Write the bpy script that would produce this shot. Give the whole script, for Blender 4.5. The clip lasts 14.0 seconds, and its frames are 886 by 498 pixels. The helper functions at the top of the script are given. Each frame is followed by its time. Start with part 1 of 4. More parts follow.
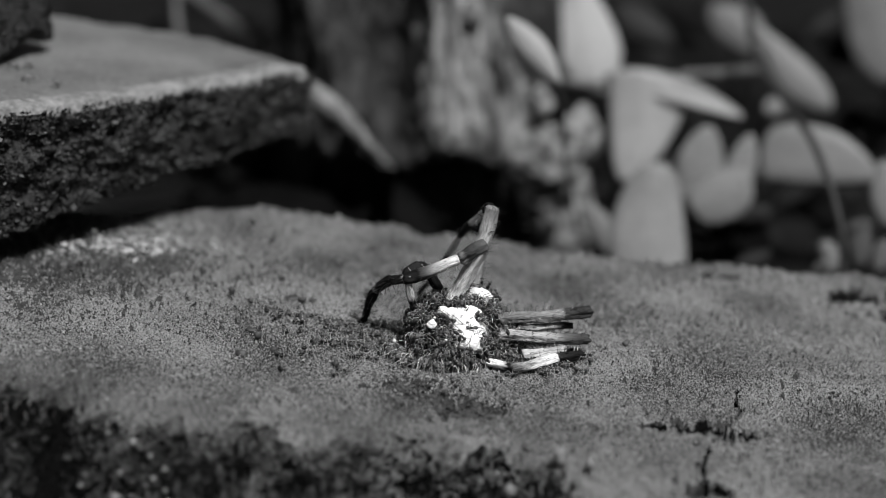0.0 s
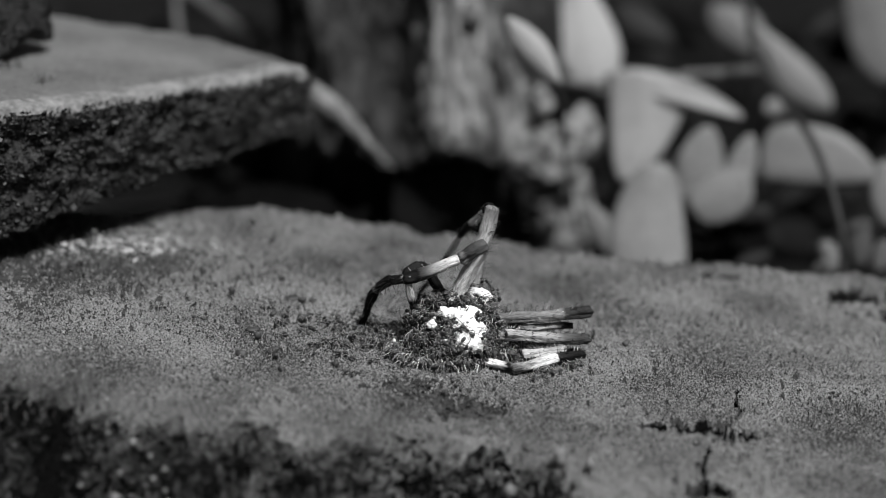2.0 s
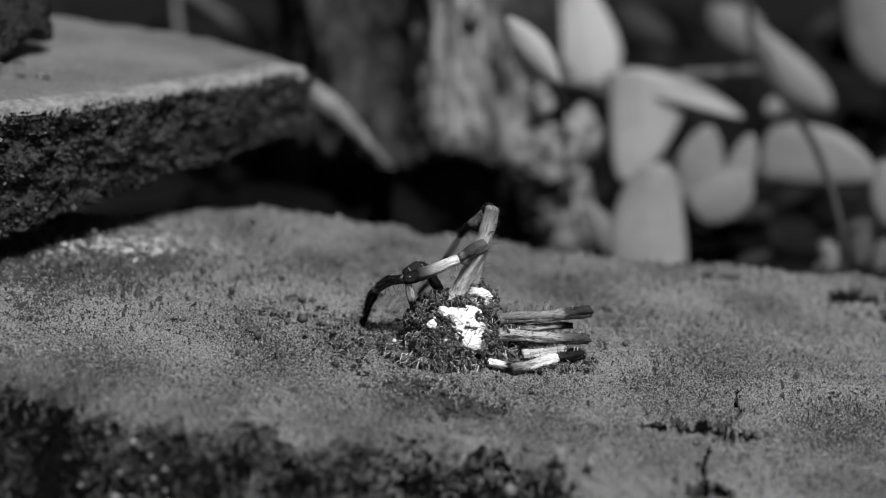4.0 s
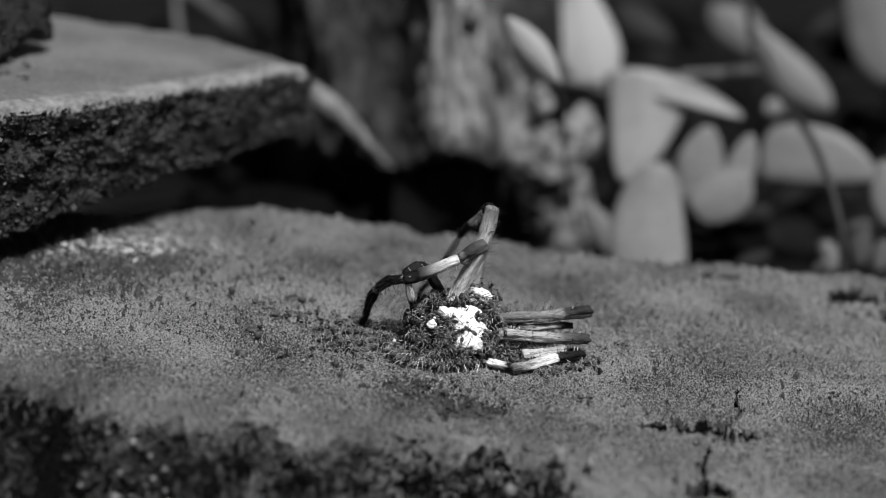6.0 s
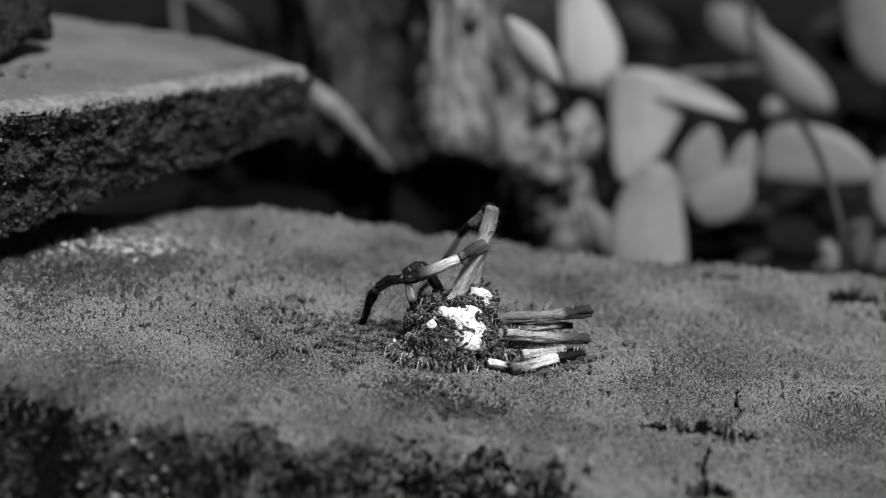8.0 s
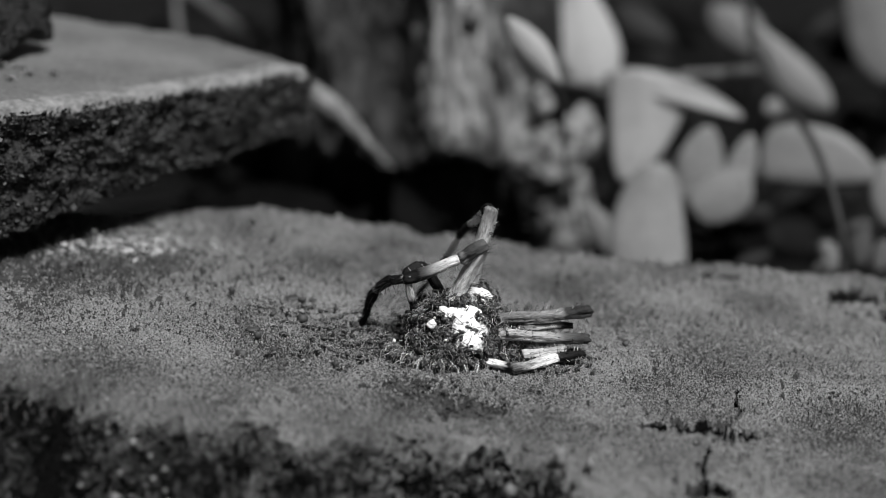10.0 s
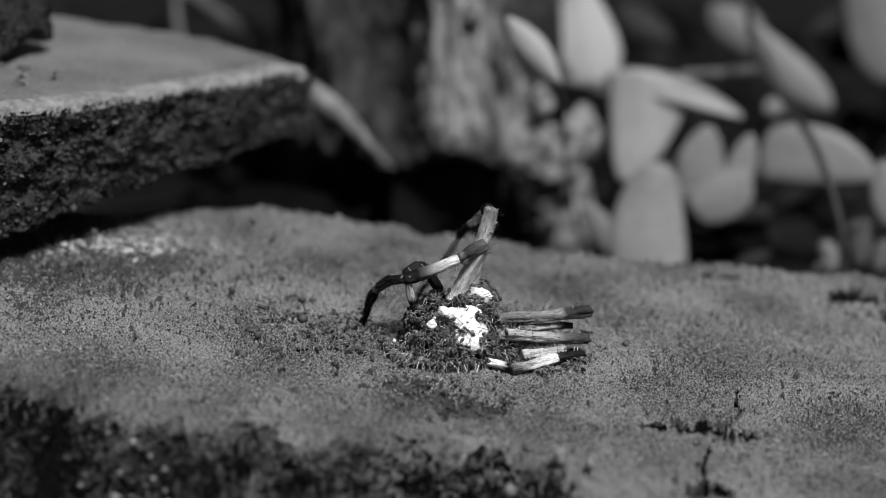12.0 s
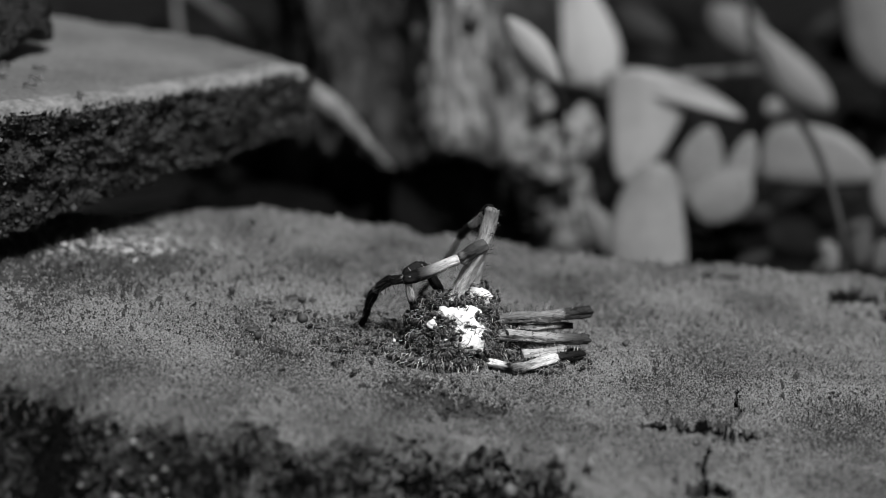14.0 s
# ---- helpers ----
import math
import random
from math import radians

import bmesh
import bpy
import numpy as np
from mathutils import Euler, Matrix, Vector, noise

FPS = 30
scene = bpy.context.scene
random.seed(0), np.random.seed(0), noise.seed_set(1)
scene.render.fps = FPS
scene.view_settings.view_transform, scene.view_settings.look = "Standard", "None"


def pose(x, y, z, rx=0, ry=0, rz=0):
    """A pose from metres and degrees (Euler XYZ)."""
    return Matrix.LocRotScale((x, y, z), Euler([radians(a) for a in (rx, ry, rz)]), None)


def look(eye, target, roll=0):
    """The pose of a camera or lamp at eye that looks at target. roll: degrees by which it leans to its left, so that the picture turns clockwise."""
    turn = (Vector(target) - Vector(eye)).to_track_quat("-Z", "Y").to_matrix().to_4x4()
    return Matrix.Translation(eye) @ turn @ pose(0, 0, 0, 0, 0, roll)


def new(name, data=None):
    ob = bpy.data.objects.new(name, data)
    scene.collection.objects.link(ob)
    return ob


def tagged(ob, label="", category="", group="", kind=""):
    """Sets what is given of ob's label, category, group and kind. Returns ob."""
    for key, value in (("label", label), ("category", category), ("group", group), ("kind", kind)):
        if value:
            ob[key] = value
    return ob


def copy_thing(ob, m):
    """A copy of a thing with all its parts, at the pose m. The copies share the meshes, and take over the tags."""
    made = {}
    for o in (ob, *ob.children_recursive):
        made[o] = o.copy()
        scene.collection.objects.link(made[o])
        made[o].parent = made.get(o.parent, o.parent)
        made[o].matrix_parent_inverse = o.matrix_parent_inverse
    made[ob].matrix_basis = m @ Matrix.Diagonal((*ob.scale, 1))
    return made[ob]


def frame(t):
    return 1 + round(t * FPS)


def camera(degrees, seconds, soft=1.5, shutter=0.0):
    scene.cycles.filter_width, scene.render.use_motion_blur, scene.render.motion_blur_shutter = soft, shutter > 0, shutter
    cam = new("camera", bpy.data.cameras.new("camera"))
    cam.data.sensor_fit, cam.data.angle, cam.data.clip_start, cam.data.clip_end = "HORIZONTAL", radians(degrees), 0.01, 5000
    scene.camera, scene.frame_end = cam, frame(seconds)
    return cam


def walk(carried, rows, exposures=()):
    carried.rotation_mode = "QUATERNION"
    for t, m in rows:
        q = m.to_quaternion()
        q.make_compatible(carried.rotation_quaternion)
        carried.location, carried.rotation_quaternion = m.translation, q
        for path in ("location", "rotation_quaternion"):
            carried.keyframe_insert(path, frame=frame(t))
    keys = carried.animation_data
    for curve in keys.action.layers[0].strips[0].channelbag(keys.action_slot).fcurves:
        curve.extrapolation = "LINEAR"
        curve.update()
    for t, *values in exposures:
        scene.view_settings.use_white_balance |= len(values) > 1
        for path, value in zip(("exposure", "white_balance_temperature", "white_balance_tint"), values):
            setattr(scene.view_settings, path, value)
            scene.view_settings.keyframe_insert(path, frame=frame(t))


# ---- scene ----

# camera: a still macro lens with a shallow depth of field
cam = camera(22.0, 14.0, soft=0.5)
cam.data.dof.use_dof = True
cam.data.dof.focus_distance = 0.4895
cam.data.dof.aperture_fstop = 6.6
EYE = pose(0.0, -0.4627, 0.1894, 70.0, 0.0, 0.0)
walk(cam, [(0.0, EYE), (14.0, EYE)], [(0.0, 0.39), (12.5, 0.39), (13.5, 0.33), (14.0, 0.27)])

# overcast daylight, drawn in shades of grey like the monochrome film
world = bpy.data.worlds.new("sky")
scene.world = world
world.use_nodes = True
wn = world.node_tree
sky = wn.nodes.new("ShaderNodeTexSky")
sky.sky_type, sky.sun_disc = "NISHITA", False
sky.sun_elevation, sky.sun_rotation = radians(59.8), radians(149)
grey = wn.nodes.new("ShaderNodeRGBToBW")
wn.links.new(sky.outputs[0], grey.inputs[0])
wn.links.new(grey.outputs[0], wn.nodes["Background"].inputs["Color"])
wn.nodes["Background"].inputs["Strength"].default_value = 0.03
sun = new("sun", bpy.data.lights.new("sun", "SUN"))
sun.data.energy, sun.data.angle = 5.0, radians(14)
sun.matrix_basis = look((0.3, -0.5, 1.0), (0, 0, 0))

MM = 0.001
rng = np.random.default_rng(7)


# ---- materials ----
def material(name, dark, light, grain=3000.0, stain=60.0, rough=0.75, bump=0.3, spec=0.5, mixed=0.5,
             stretch=(1, 1, 1), by_object=0.0, island=0.0, contrast=0.35, distance=0.0003):
    """Grey surface with grain and stains; grain and stain are noise scales per metre."""
    m = bpy.data.materials.new(name)
    m.use_nodes = True
    nt = m.node_tree
    b = nt.nodes["Principled BSDF"]
    b.inputs["Roughness"].default_value = rough
    b.inputs["Specular IOR Level"].default_value = spec
    co = nt.nodes.new("ShaderNodeTexCoord")
    mp = nt.nodes.new("ShaderNodeMapping")
    mp.inputs["Scale"].default_value = stretch
    nt.links.new(co.outputs["Object"], mp.inputs[0])
    fine = nt.nodes.new("ShaderNodeTexNoise")
    fine.inputs["Scale"].default_value, fine.inputs["Detail"].default_value = grain, 3.0
    wide = nt.nodes.new("ShaderNodeTexNoise")
    wide.inputs["Scale"].default_value, wide.inputs["Detail"].default_value = stain, 5.0
    for n in (fine, wide):
        nt.links.new(mp.outputs[0], n.inputs["Vector"])
    mix = nt.nodes.new("ShaderNodeMix")
    mix.inputs["Factor"].default_value = mixed
    nt.links.new(fine.outputs[0], mix.inputs["A"])
    nt.links.new(wide.outputs[0], mix.inputs["B"])
    value = mix.outputs["Result"]
    for amount, node, out in ((by_object, "ShaderNodeObjectInfo", "Random"), (island, "ShaderNodeNewGeometry", "Random Per Island")):
        if amount:
            vary = nt.nodes.new(node)
            ma = nt.nodes.new("ShaderNodeMath")
            ma.operation = "MULTIPLY_ADD"
            ma.inputs[1].default_value = amount
            nt.links.new(vary.outputs[out], ma.inputs[0])
            off = nt.nodes.new("ShaderNodeMath")
            off.operation = "SUBTRACT"
            off.inputs[1].default_value = amount / 2
            nt.links.new(value, ma.inputs[2])
            nt.links.new(ma.outputs[0], off.inputs[0])
            value = off.outputs[0]
    ramp = nt.nodes.new("ShaderNodeValToRGB")
    ramp.color_ramp.elements[0].position = 0.5 - contrast / 2
    ramp.color_ramp.elements[1].position = 0.5 + contrast / 2
    ramp.color_ramp.elements[0].color = (dark, dark, dark, 1)
    ramp.color_ramp.elements[1].color = (light, light, light, 1)
    nt.links.new(value, ramp.inputs[0])
    nt.links.new(ramp.outputs[0], b.inputs["Base Color"])
    bp = nt.nodes.new("ShaderNodeBump")
    bp.inputs["Strength"].default_value, bp.inputs["Distance"].default_value = bump, distance
    nt.links.new(fine.outputs[0], bp.inputs["Height"])
    nt.links.new(bp.outputs[0], b.inputs["Normal"])
    return m


def banded(name, stops, rough=0.6, bump=0.7):
    """Chitin whose grey runs along the local z axis by (mm, value) stops, with lengthwise fibres."""
    m = material(name, 0.12, 1.0, grain=3600, stain=900, rough=rough, bump=bump, stretch=(1, 1, 0.22), mixed=0.5, contrast=0.3, distance=0.0004, spec=0.15)
    nt = m.node_tree
    b = nt.nodes["Principled BSDF"]
    fibre = b.inputs["Base Color"].links[0].from_socket
    co = [n for n in nt.nodes if n.type == "TEX_COORD"][0]
    sep = nt.nodes.new("ShaderNodeSeparateXYZ")
    nt.links.new(co.outputs["Object"], sep.inputs[0])
    rag = nt.nodes.new("ShaderNodeMath")
    rag.operation = "MULTIPLY_ADD"
    rag.inputs[1].default_value = 0.0016
    nt.links.new(fibre, rag.inputs[0])
    nt.links.new(sep.outputs["Z"], rag.inputs[2])
    rng_node = nt.nodes.new("ShaderNodeMapRange")
    rng_node.inputs["From Min"].default_value = stops[0][0] * MM
    rng_node.inputs["From Max"].default_value = stops[-1][0] * MM
    nt.links.new(rag.outputs[0], rng_node.inputs["Value"])
    ramp = nt.nodes.new("ShaderNodeValToRGB")
    span = stops[-1][0] - stops[0][0]
    for i, (z, v) in enumerate(stops):
        e = ramp.color_ramp.elements[i] if i < 2 else ramp.color_ramp.elements.new(1.0)
        e.position = (z - stops[0][0]) / span
        e.color = (v, v, v, 1)
    nt.links.new(rng_node.outputs[0], ramp.inputs[0])
    mul = nt.nodes.new("ShaderNodeMix")
    mul.data_type, mul.blend_type = "RGBA", "MULTIPLY"
    mul.inputs["Factor"].default_value = 0.75
    nt.links.new(ramp.outputs[0], mul.inputs["A"])
    nt.links.new(fibre, mul.inputs["B"])
    nt.links.new(mul.outputs["Result"], b.inputs["Base Color"])
    return m


STONE = material("worn_stone", 0.035, 0.372, grain=2600, stain=38, rough=0.85, bump=1.0, mixed=0.36, contrast=0.17, spec=0.3, distance=0.0024)
# Soil of the mossy front edge; also painted into cracks and pits as shade.
EDGE_SOIL_AND_SHADE = material("dark_soil", 0.0005, 0.006, grain=900, stain=25, rough=0.95, bump=0.8, spec=0.0, distance=0.001)
# Dark crust of the hollow; the same colour stands in for shade.
CRUST_AND_SHADE = material("dark_crust_and_shade", 0.003, 0.06, grain=1500, stain=250, rough=0.8, bump=1.0, mixed=0.5, contrast=0.3, spec=0.2, distance=0.0008)
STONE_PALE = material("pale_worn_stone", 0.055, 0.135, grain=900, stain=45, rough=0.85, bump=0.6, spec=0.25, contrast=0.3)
# Pale pebbles, and the slab rim with its highlight put into the colour.
LIT_RIM_AND_PEBBLE = material("lit_rim_and_pebble", 0.08, 0.22, grain=700, stain=200, rough=0.85, bump=0.8, mixed=0.5, spec=0.2, contrast=0.3, distance=0.001)
# Far darker than the slab top: the upright faces' shade is in this colour.
ROUGH_STONE_SHADED = material("broken_face_shaded", 0.002, 0.055, grain=700, stain=260, rough=0.9, bump=1.0, mixed=0.35, spec=0.1, contrast=0.3, distance=0.002)
LICHEN = material("grey_lichen", 0.002, 0.11, grain=1500, stain=120, rough=0.8, island=0.9, spec=0.08, contrast=1.2)
MOSS = material("dark_moss", 0.001, 0.07, grain=1500, stain=220, rough=0.9, island=0.2, spec=0.03, contrast=0.2, mixed=0.9)
MOSS_GREY = material("grey_moss", 0.002, 0.15, grain=1500, stain=150, rough=0.9, island=0.12, spec=0.03, contrast=0.26, mixed=0.9)
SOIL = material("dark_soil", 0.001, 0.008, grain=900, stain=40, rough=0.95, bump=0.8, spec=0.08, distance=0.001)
GRIT = material("mineral_grit", 0.03, 0.3, grain=3000, stain=500, rough=0.6, island=0.9, contrast=1.1, spec=0.4)
DEBRIS = material("dark_debris", 0.004, 0.05, grain=3000, stain=500, rough=0.6, island=0.9, contrast=1.0, spec=0.4)
CRUMB = material("pale_crumbs", 0.07, 0.29, grain=1500, stain=300, rough=0.9, island=0.6)
BARK = material("weathered_bark", 0.002, 0.045, grain=260, stain=55, rough=0.9, bump=1.0, stretch=(1, 1, 0.35), mixed=0.55, distance=0.004, contrast=0.28, spec=0.1)
BARK_PALE = material("pale_bare_wood", 0.025, 0.22, grain=420, stain=110, rough=0.85, bump=1.0, stretch=(1, 1, 0.25), mixed=0.55, distance=0.003, contrast=0.24, spec=0.1)
CLOD = material("mottled_earth", 0.02, 0.28, grain=260, stain=90, rough=0.9, bump=1.0, mixed=0.45, spec=0.1, contrast=0.3, distance=0.002)
LEAF = material("pale_leaf", 0.14, 0.26, grain=900, stain=50, rough=0.5, bump=0.15, by_object=0.3, spec=0.3)
LEAF_SOFT = material("soft_grey_leaf", 0.085, 0.18, grain=900, stain=40, rough=0.6, bump=0.2, by_object=0.2, spec=0.2)
LEAF_MID = material("greyish_leaf", 0.08, 0.16, grain=900, stain=60, rough=0.6, bump=0.2, by_object=0.3, spec=0.2)
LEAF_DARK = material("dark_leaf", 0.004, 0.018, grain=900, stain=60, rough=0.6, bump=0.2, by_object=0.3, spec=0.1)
LEAF_DULL = material("dull_leaf", 0.04, 0.11, grain=900, stain=60, rough=0.6, bump=0.2, by_object=0.4, spec=0.2)
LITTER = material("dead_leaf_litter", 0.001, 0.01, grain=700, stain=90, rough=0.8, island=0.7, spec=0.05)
STEM = material("dark_stem", 0.008, 0.03, grain=600, stain=120, rough=0.6, spec=0.2)
SPLIT_WOOD = material("pale_split_wood", 0.05, 0.27, grain=400, stain=90, rough=0.85, bump=0.8, stretch=(1, 1, 0.3), spec=0.1, distance=0.002)
TWIG = material("grey_twig", 0.035, 0.13, grain=600, stain=120, rough=0.8, stretch=(1, 1, 0.3), spec=0.2)
CHITIN = material("dark_chitin", 0.001, 0.01, grain=1500, stain=300, rough=0.5, bump=0.8, spec=0.2)
FLESH = material("white_flesh", 0.48, 0.84, grain=1300, stain=450, rough=0.5, bump=0.7, contrast=0.3)
BRISTLE = material("dark_bristle", 0.004, 0.012, rough=0.4, spec=0.3)
BRISTLE_PALE = material("pale_bristle", 0.5, 0.7, rough=0.5)
ANT_BODY = material("ant_shell", 0.003, 0.04, grain=4000, stain=900, rough=0.38, bump=0.4, by_object=0.7, spec=0.45)
ANT_DEEP = material("ant_shell_deep", 0.002, 0.035, grain=4000, stain=900, rough=0.38, bump=0.1, island=0.6, spec=0.45)
ANT_STRAND = material("ant_leg_tangle", 0.05, 0.7, grain=3000, stain=900, rough=0.4, bump=0.1, island=0.9, contrast=0.8)
ANT_LEG = material("ant_leg", 0.01, 0.3, grain=3000, stain=900, rough=0.35, bump=0.1, by_object=0.9, spec=0.5, contrast=0.8)


# ---- shapes, all in millimetres ----
def lattice(p, seed):
    """Smooth value noise in -1..1 at the points p (n, 3)."""
    i = np.floor(p).astype(np.int64)
    f = p - i
    f = f * f * (3 - 2 * f)
    total = np.zeros(len(p))
    for dx in (0, 1):
        for dy in (0, 1):
            for dz in (0, 1):
                h = (i[:, 0] + dx) * 374761393 + (i[:, 1] + dy) * 668265263 + (i[:, 2] + dz) * 2147483647 + seed * 974634777
                h = (h ^ (h >> 13)) * 1274126177
                h = ((h ^ (h >> 16)) & 0xFFFF) / 32767.5 - 1
                w = (f[:, 0] if dx else 1 - f[:, 0]) * (f[:, 1] if dy else 1 - f[:, 1]) * (f[:, 2] if dz else 1 - f[:, 2])
                total += w * h
    return total


def fbm(p, size, octaves=4, seed=0, gain=0.5):
    p = np.asarray(p, float) / size
    out, a = np.zeros(len(p)), 1.0
    for k in range(octaves):
        out += a * lattice(p + 17.3 * k, seed + k)
        p, a = p * 2.03, a * gain
    return out


def grid_faces(rows, cols, wrap=False):
    n = cols if wrap else cols - 1
    r, c = np.meshgrid(np.arange(rows - 1), np.arange(n), indexing="ij")
    r, c = r.ravel(), c.ravel()
    d = (c + 1) % cols
    return np.stack([r * cols + c, r * cols + d, (r + 1) * cols + d, (r + 1) * cols + c], 1)


def tube(path, radii, sides=8):
    """Verts and faces of a capped tube along a path of points."""
    path = np.asarray(path, float)
    radii = np.broadcast_to(np.asarray(radii, float), (len(path),))
    tangent = np.gradient(path, axis=0)
    tangent /= np.linalg.norm(tangent, axis=1)[:, None] + 1e-9
    ref = np.array((0.31, 0.17, 0.93)) if abs(tangent[0, 2]) < 0.8 else np.array((0.9, 0.3, 0.1))
    a = np.cross(tangent, ref)
    a /= np.linalg.norm(a, axis=1)[:, None]
    b = np.cross(tangent, a)
    ang = np.linspace(0, 2 * np.pi, sides, endpoint=False)
    ring = a[:, None] * np.cos(ang)[None, :, None] + b[:, None] * np.sin(ang)[None, :, None]
    v = (path[:, None] + ring * radii[:, None, None]).reshape(-1, 3)
    f = [tuple(q) for q in grid_faces(len(path), sides, True)]
    f.append(tuple(range(sides)))
    f.append(tuple(range(len(v) - 1, len(v) - sides - 1, -1)))
    return v, f


def blob(centre, radii, rings=10, sides=14, rough=0.0, size=3.0, seed=0):
    """A rounded lump with an uneven skin."""
    th = np.linspace(0.08, np.pi - 0.08, rings)
    ph = np.linspace(0, 2 * np.pi, sides, endpoint=False)
    t, p = np.meshgrid(th, ph, indexing="ij")
    n = np.stack([np.sin(t) * np.cos(p), np.sin(t) * np.sin(p), np.cos(t)], -1).reshape(-1, 3)
    v = n * np.asarray(radii, float)
    if rough:
        v *= (1 + rough * fbm(v + np.asarray(centre), size, 3, seed))[:, None]
    f = [tuple(q) for q in grid_faces(rings, sides, True)]
    f += [tuple(range(sides)), tuple(range(len(v) - 1, len(v) - sides - 1, -1))]
    return v + np.asarray(centre, float), f


def join(pieces):
    vs, fs, base = [], [], 0
    for v, f in pieces:
        vs.append(np.asarray(v))
        fs += [tuple(i + base for i in q) for q in f]
        base += len(v)
    return np.concatenate(vs), fs


def mesh_of(name, shape, mat, smooth=True):
    v, f = shape
    me = bpy.data.meshes.new(name)
    me.from_pydata((np.asarray(v) * MM).tolist(), [], [tuple(int(i) for i in q) for q in f])
    for mm in (mat if isinstance(mat, (list, tuple)) else (mat,)):
        me.materials.append(mm)
    bm = bmesh.new()
    bm.from_mesh(me)
    bmesh.ops.recalc_face_normals(bm, faces=bm.faces)
    bm.to_mesh(me)
    bm.free()
    me.polygons.foreach_set("use_smooth", [smooth] * len(me.polygons))
    return me


PLACED = {}


def thing(name, shape, mat, label, category, group="", kind="", at=None, smooth=True):
    ob = new(name, mesh_of(name, shape, mat, smooth) if shape is not None else None)
    ob.matrix_basis = at if at is not None else Matrix()
    PLACED[ob] = ob.matrix_basis.copy()
    return tagged(ob, label, category, group, kind)


def part(name, shape, mat, parent, label="", at=None, smooth=True, kind=""):
    ob = new(name, mesh_of(name, shape, mat, smooth) if not isinstance(shape, bpy.types.Mesh) else shape)
    ob.parent = parent
    m = at if at is not None else Matrix()
    ob.matrix_basis = PLACED[parent].inverted() @ m
    PLACED[ob] = m
    return tagged(ob, label, kind=kind)


def between(a, b):
    """World pose, in metres, of a piece that runs from a to b (mm) along its local z."""
    a, b = Vector(a), Vector(b)
    return Matrix.Translation(a * MM) @ (b - a).to_track_quat("Z", "Y").to_matrix().to_4x4()


# the paving stone and all that lies on it slope down to one side
SLOPE = 0.098
HINGE = np.array((0.0, -462.7, 189.4))


def lean(p):
    """Points of the level plan brought onto the sloping stone; heights above the stone are kept."""
    p = np.asarray(p, float)
    return HINGE + (p - HINGE) * (HINGE[2] / (HINGE[2] - SLOPE * p[..., :1]))


def leaning(shape):
    return lean(shape[0]), shape[1]


def spot(x, y, z, *rest):
    return (*lean((x, y, z)).tolist(), *rest)


# ---- ground ----
def build_ground():
    n = 150
    u = np.linspace(-1, 1, n)
    u = np.sign(u) * (np.abs(u) ** 3 * 60000 + np.abs(u) * 420)
    x, y = np.meshgrid(u, u + 150)
    p = np.stack([x.ravel(), y.ravel(), np.zeros(n * n)], 1)
    near = np.exp(-((p[:, 0] ** 2 + (p[:, 1] - 150) ** 2) / 900.0 ** 2))
    p[:, 2] = -42 + 7 * fbm(p, 45, 4, 3) * near
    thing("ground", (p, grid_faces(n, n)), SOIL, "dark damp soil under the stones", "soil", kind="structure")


# ---- the stone underfoot ----
def front_edge(x):
    """Rim of the stone towards the moss; it falls away in a step and a curve."""
    k = np.clip((x + 96) / 44, 0, 1)
    return -29.5 - 17.0 * k * k * (3 - 2 * k) - 0.16 * np.clip(x + 58, 0, 70) - 0.1 * np.maximum(x - 12, 0) ** 2


def back_edge(x):
    return 76 - 0.40 * (x + 5) + 0.0006 * (x + 5) ** 2 - 0.6 * np.clip(-45 - x, 0, 65)


CRACKS = [[(60.4, -31.3), (60.1, -35.3), (60.2, -39.6), (59.2, -42.9), (57.8, -44.8), (56.3, -47.3)],
          [(43.0, -45.1), (46.1, -44.8), (47.9, -45.9), (49.3, -48.4), (51.7, -47.0), (54.5, -48.1), (56.5, -50.5), (58.3, -50.8), (59.5, -52.4)],
          [(50.5, -54.2), (52.0, -58.4), (50.0, -62.8), (50.4, -66.3), (49.4, -72.7)],
          [(46.6, -75.1), (49.5, -74.2), (51.7, -75.1)],
          [(54.7, -46.7), (55.0, -50.8), (57.1, -52.9)]]
CRACK_WIDTHS = (0.36, 1.5, 0.55, 1.9, 1.1)


def near_line(p, line):
    d = np.full(len(p), 1e9)
    for a, b in zip(line[:-1], line[1:]):
        a, b = np.array(a), np.array(b)
        t = np.clip(((p - a) @ (b - a)) / ((b - a) @ (b - a)), 0, 1)
        d = np.minimum(d, np.linalg.norm(p - a - t[:, None] * (b - a), axis=1))
    return d


def jagged(p):
    p = p * (1, 1, 0)
    return p[:, :2] + np.stack([fbm(p, 2.0, 4, 21, 0.8), fbm(p, 2.0, 4, 22, 0.8)], 1) * (0.6, 0.45)


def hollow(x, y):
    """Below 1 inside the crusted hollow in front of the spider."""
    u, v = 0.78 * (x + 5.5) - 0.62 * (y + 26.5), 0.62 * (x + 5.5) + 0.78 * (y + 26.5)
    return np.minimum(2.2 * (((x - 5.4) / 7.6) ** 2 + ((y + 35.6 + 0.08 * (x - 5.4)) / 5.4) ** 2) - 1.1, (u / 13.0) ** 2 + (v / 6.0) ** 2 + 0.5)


# worn pits near the back rim: x, y, half sizes, depth
PITS = ((64.5, 40.5, 5.0, 3.0, 4.5), (95.5, 26.5, 6.5, 3.2, 3.5), (102, 15, 5, 3, 4), (109, 26, 8, 3, 3), (-4, 70, 5, 4, 2.5), (22, 60, 4, 3, 2.0), (-40, 47, 3, 2, 1.5))


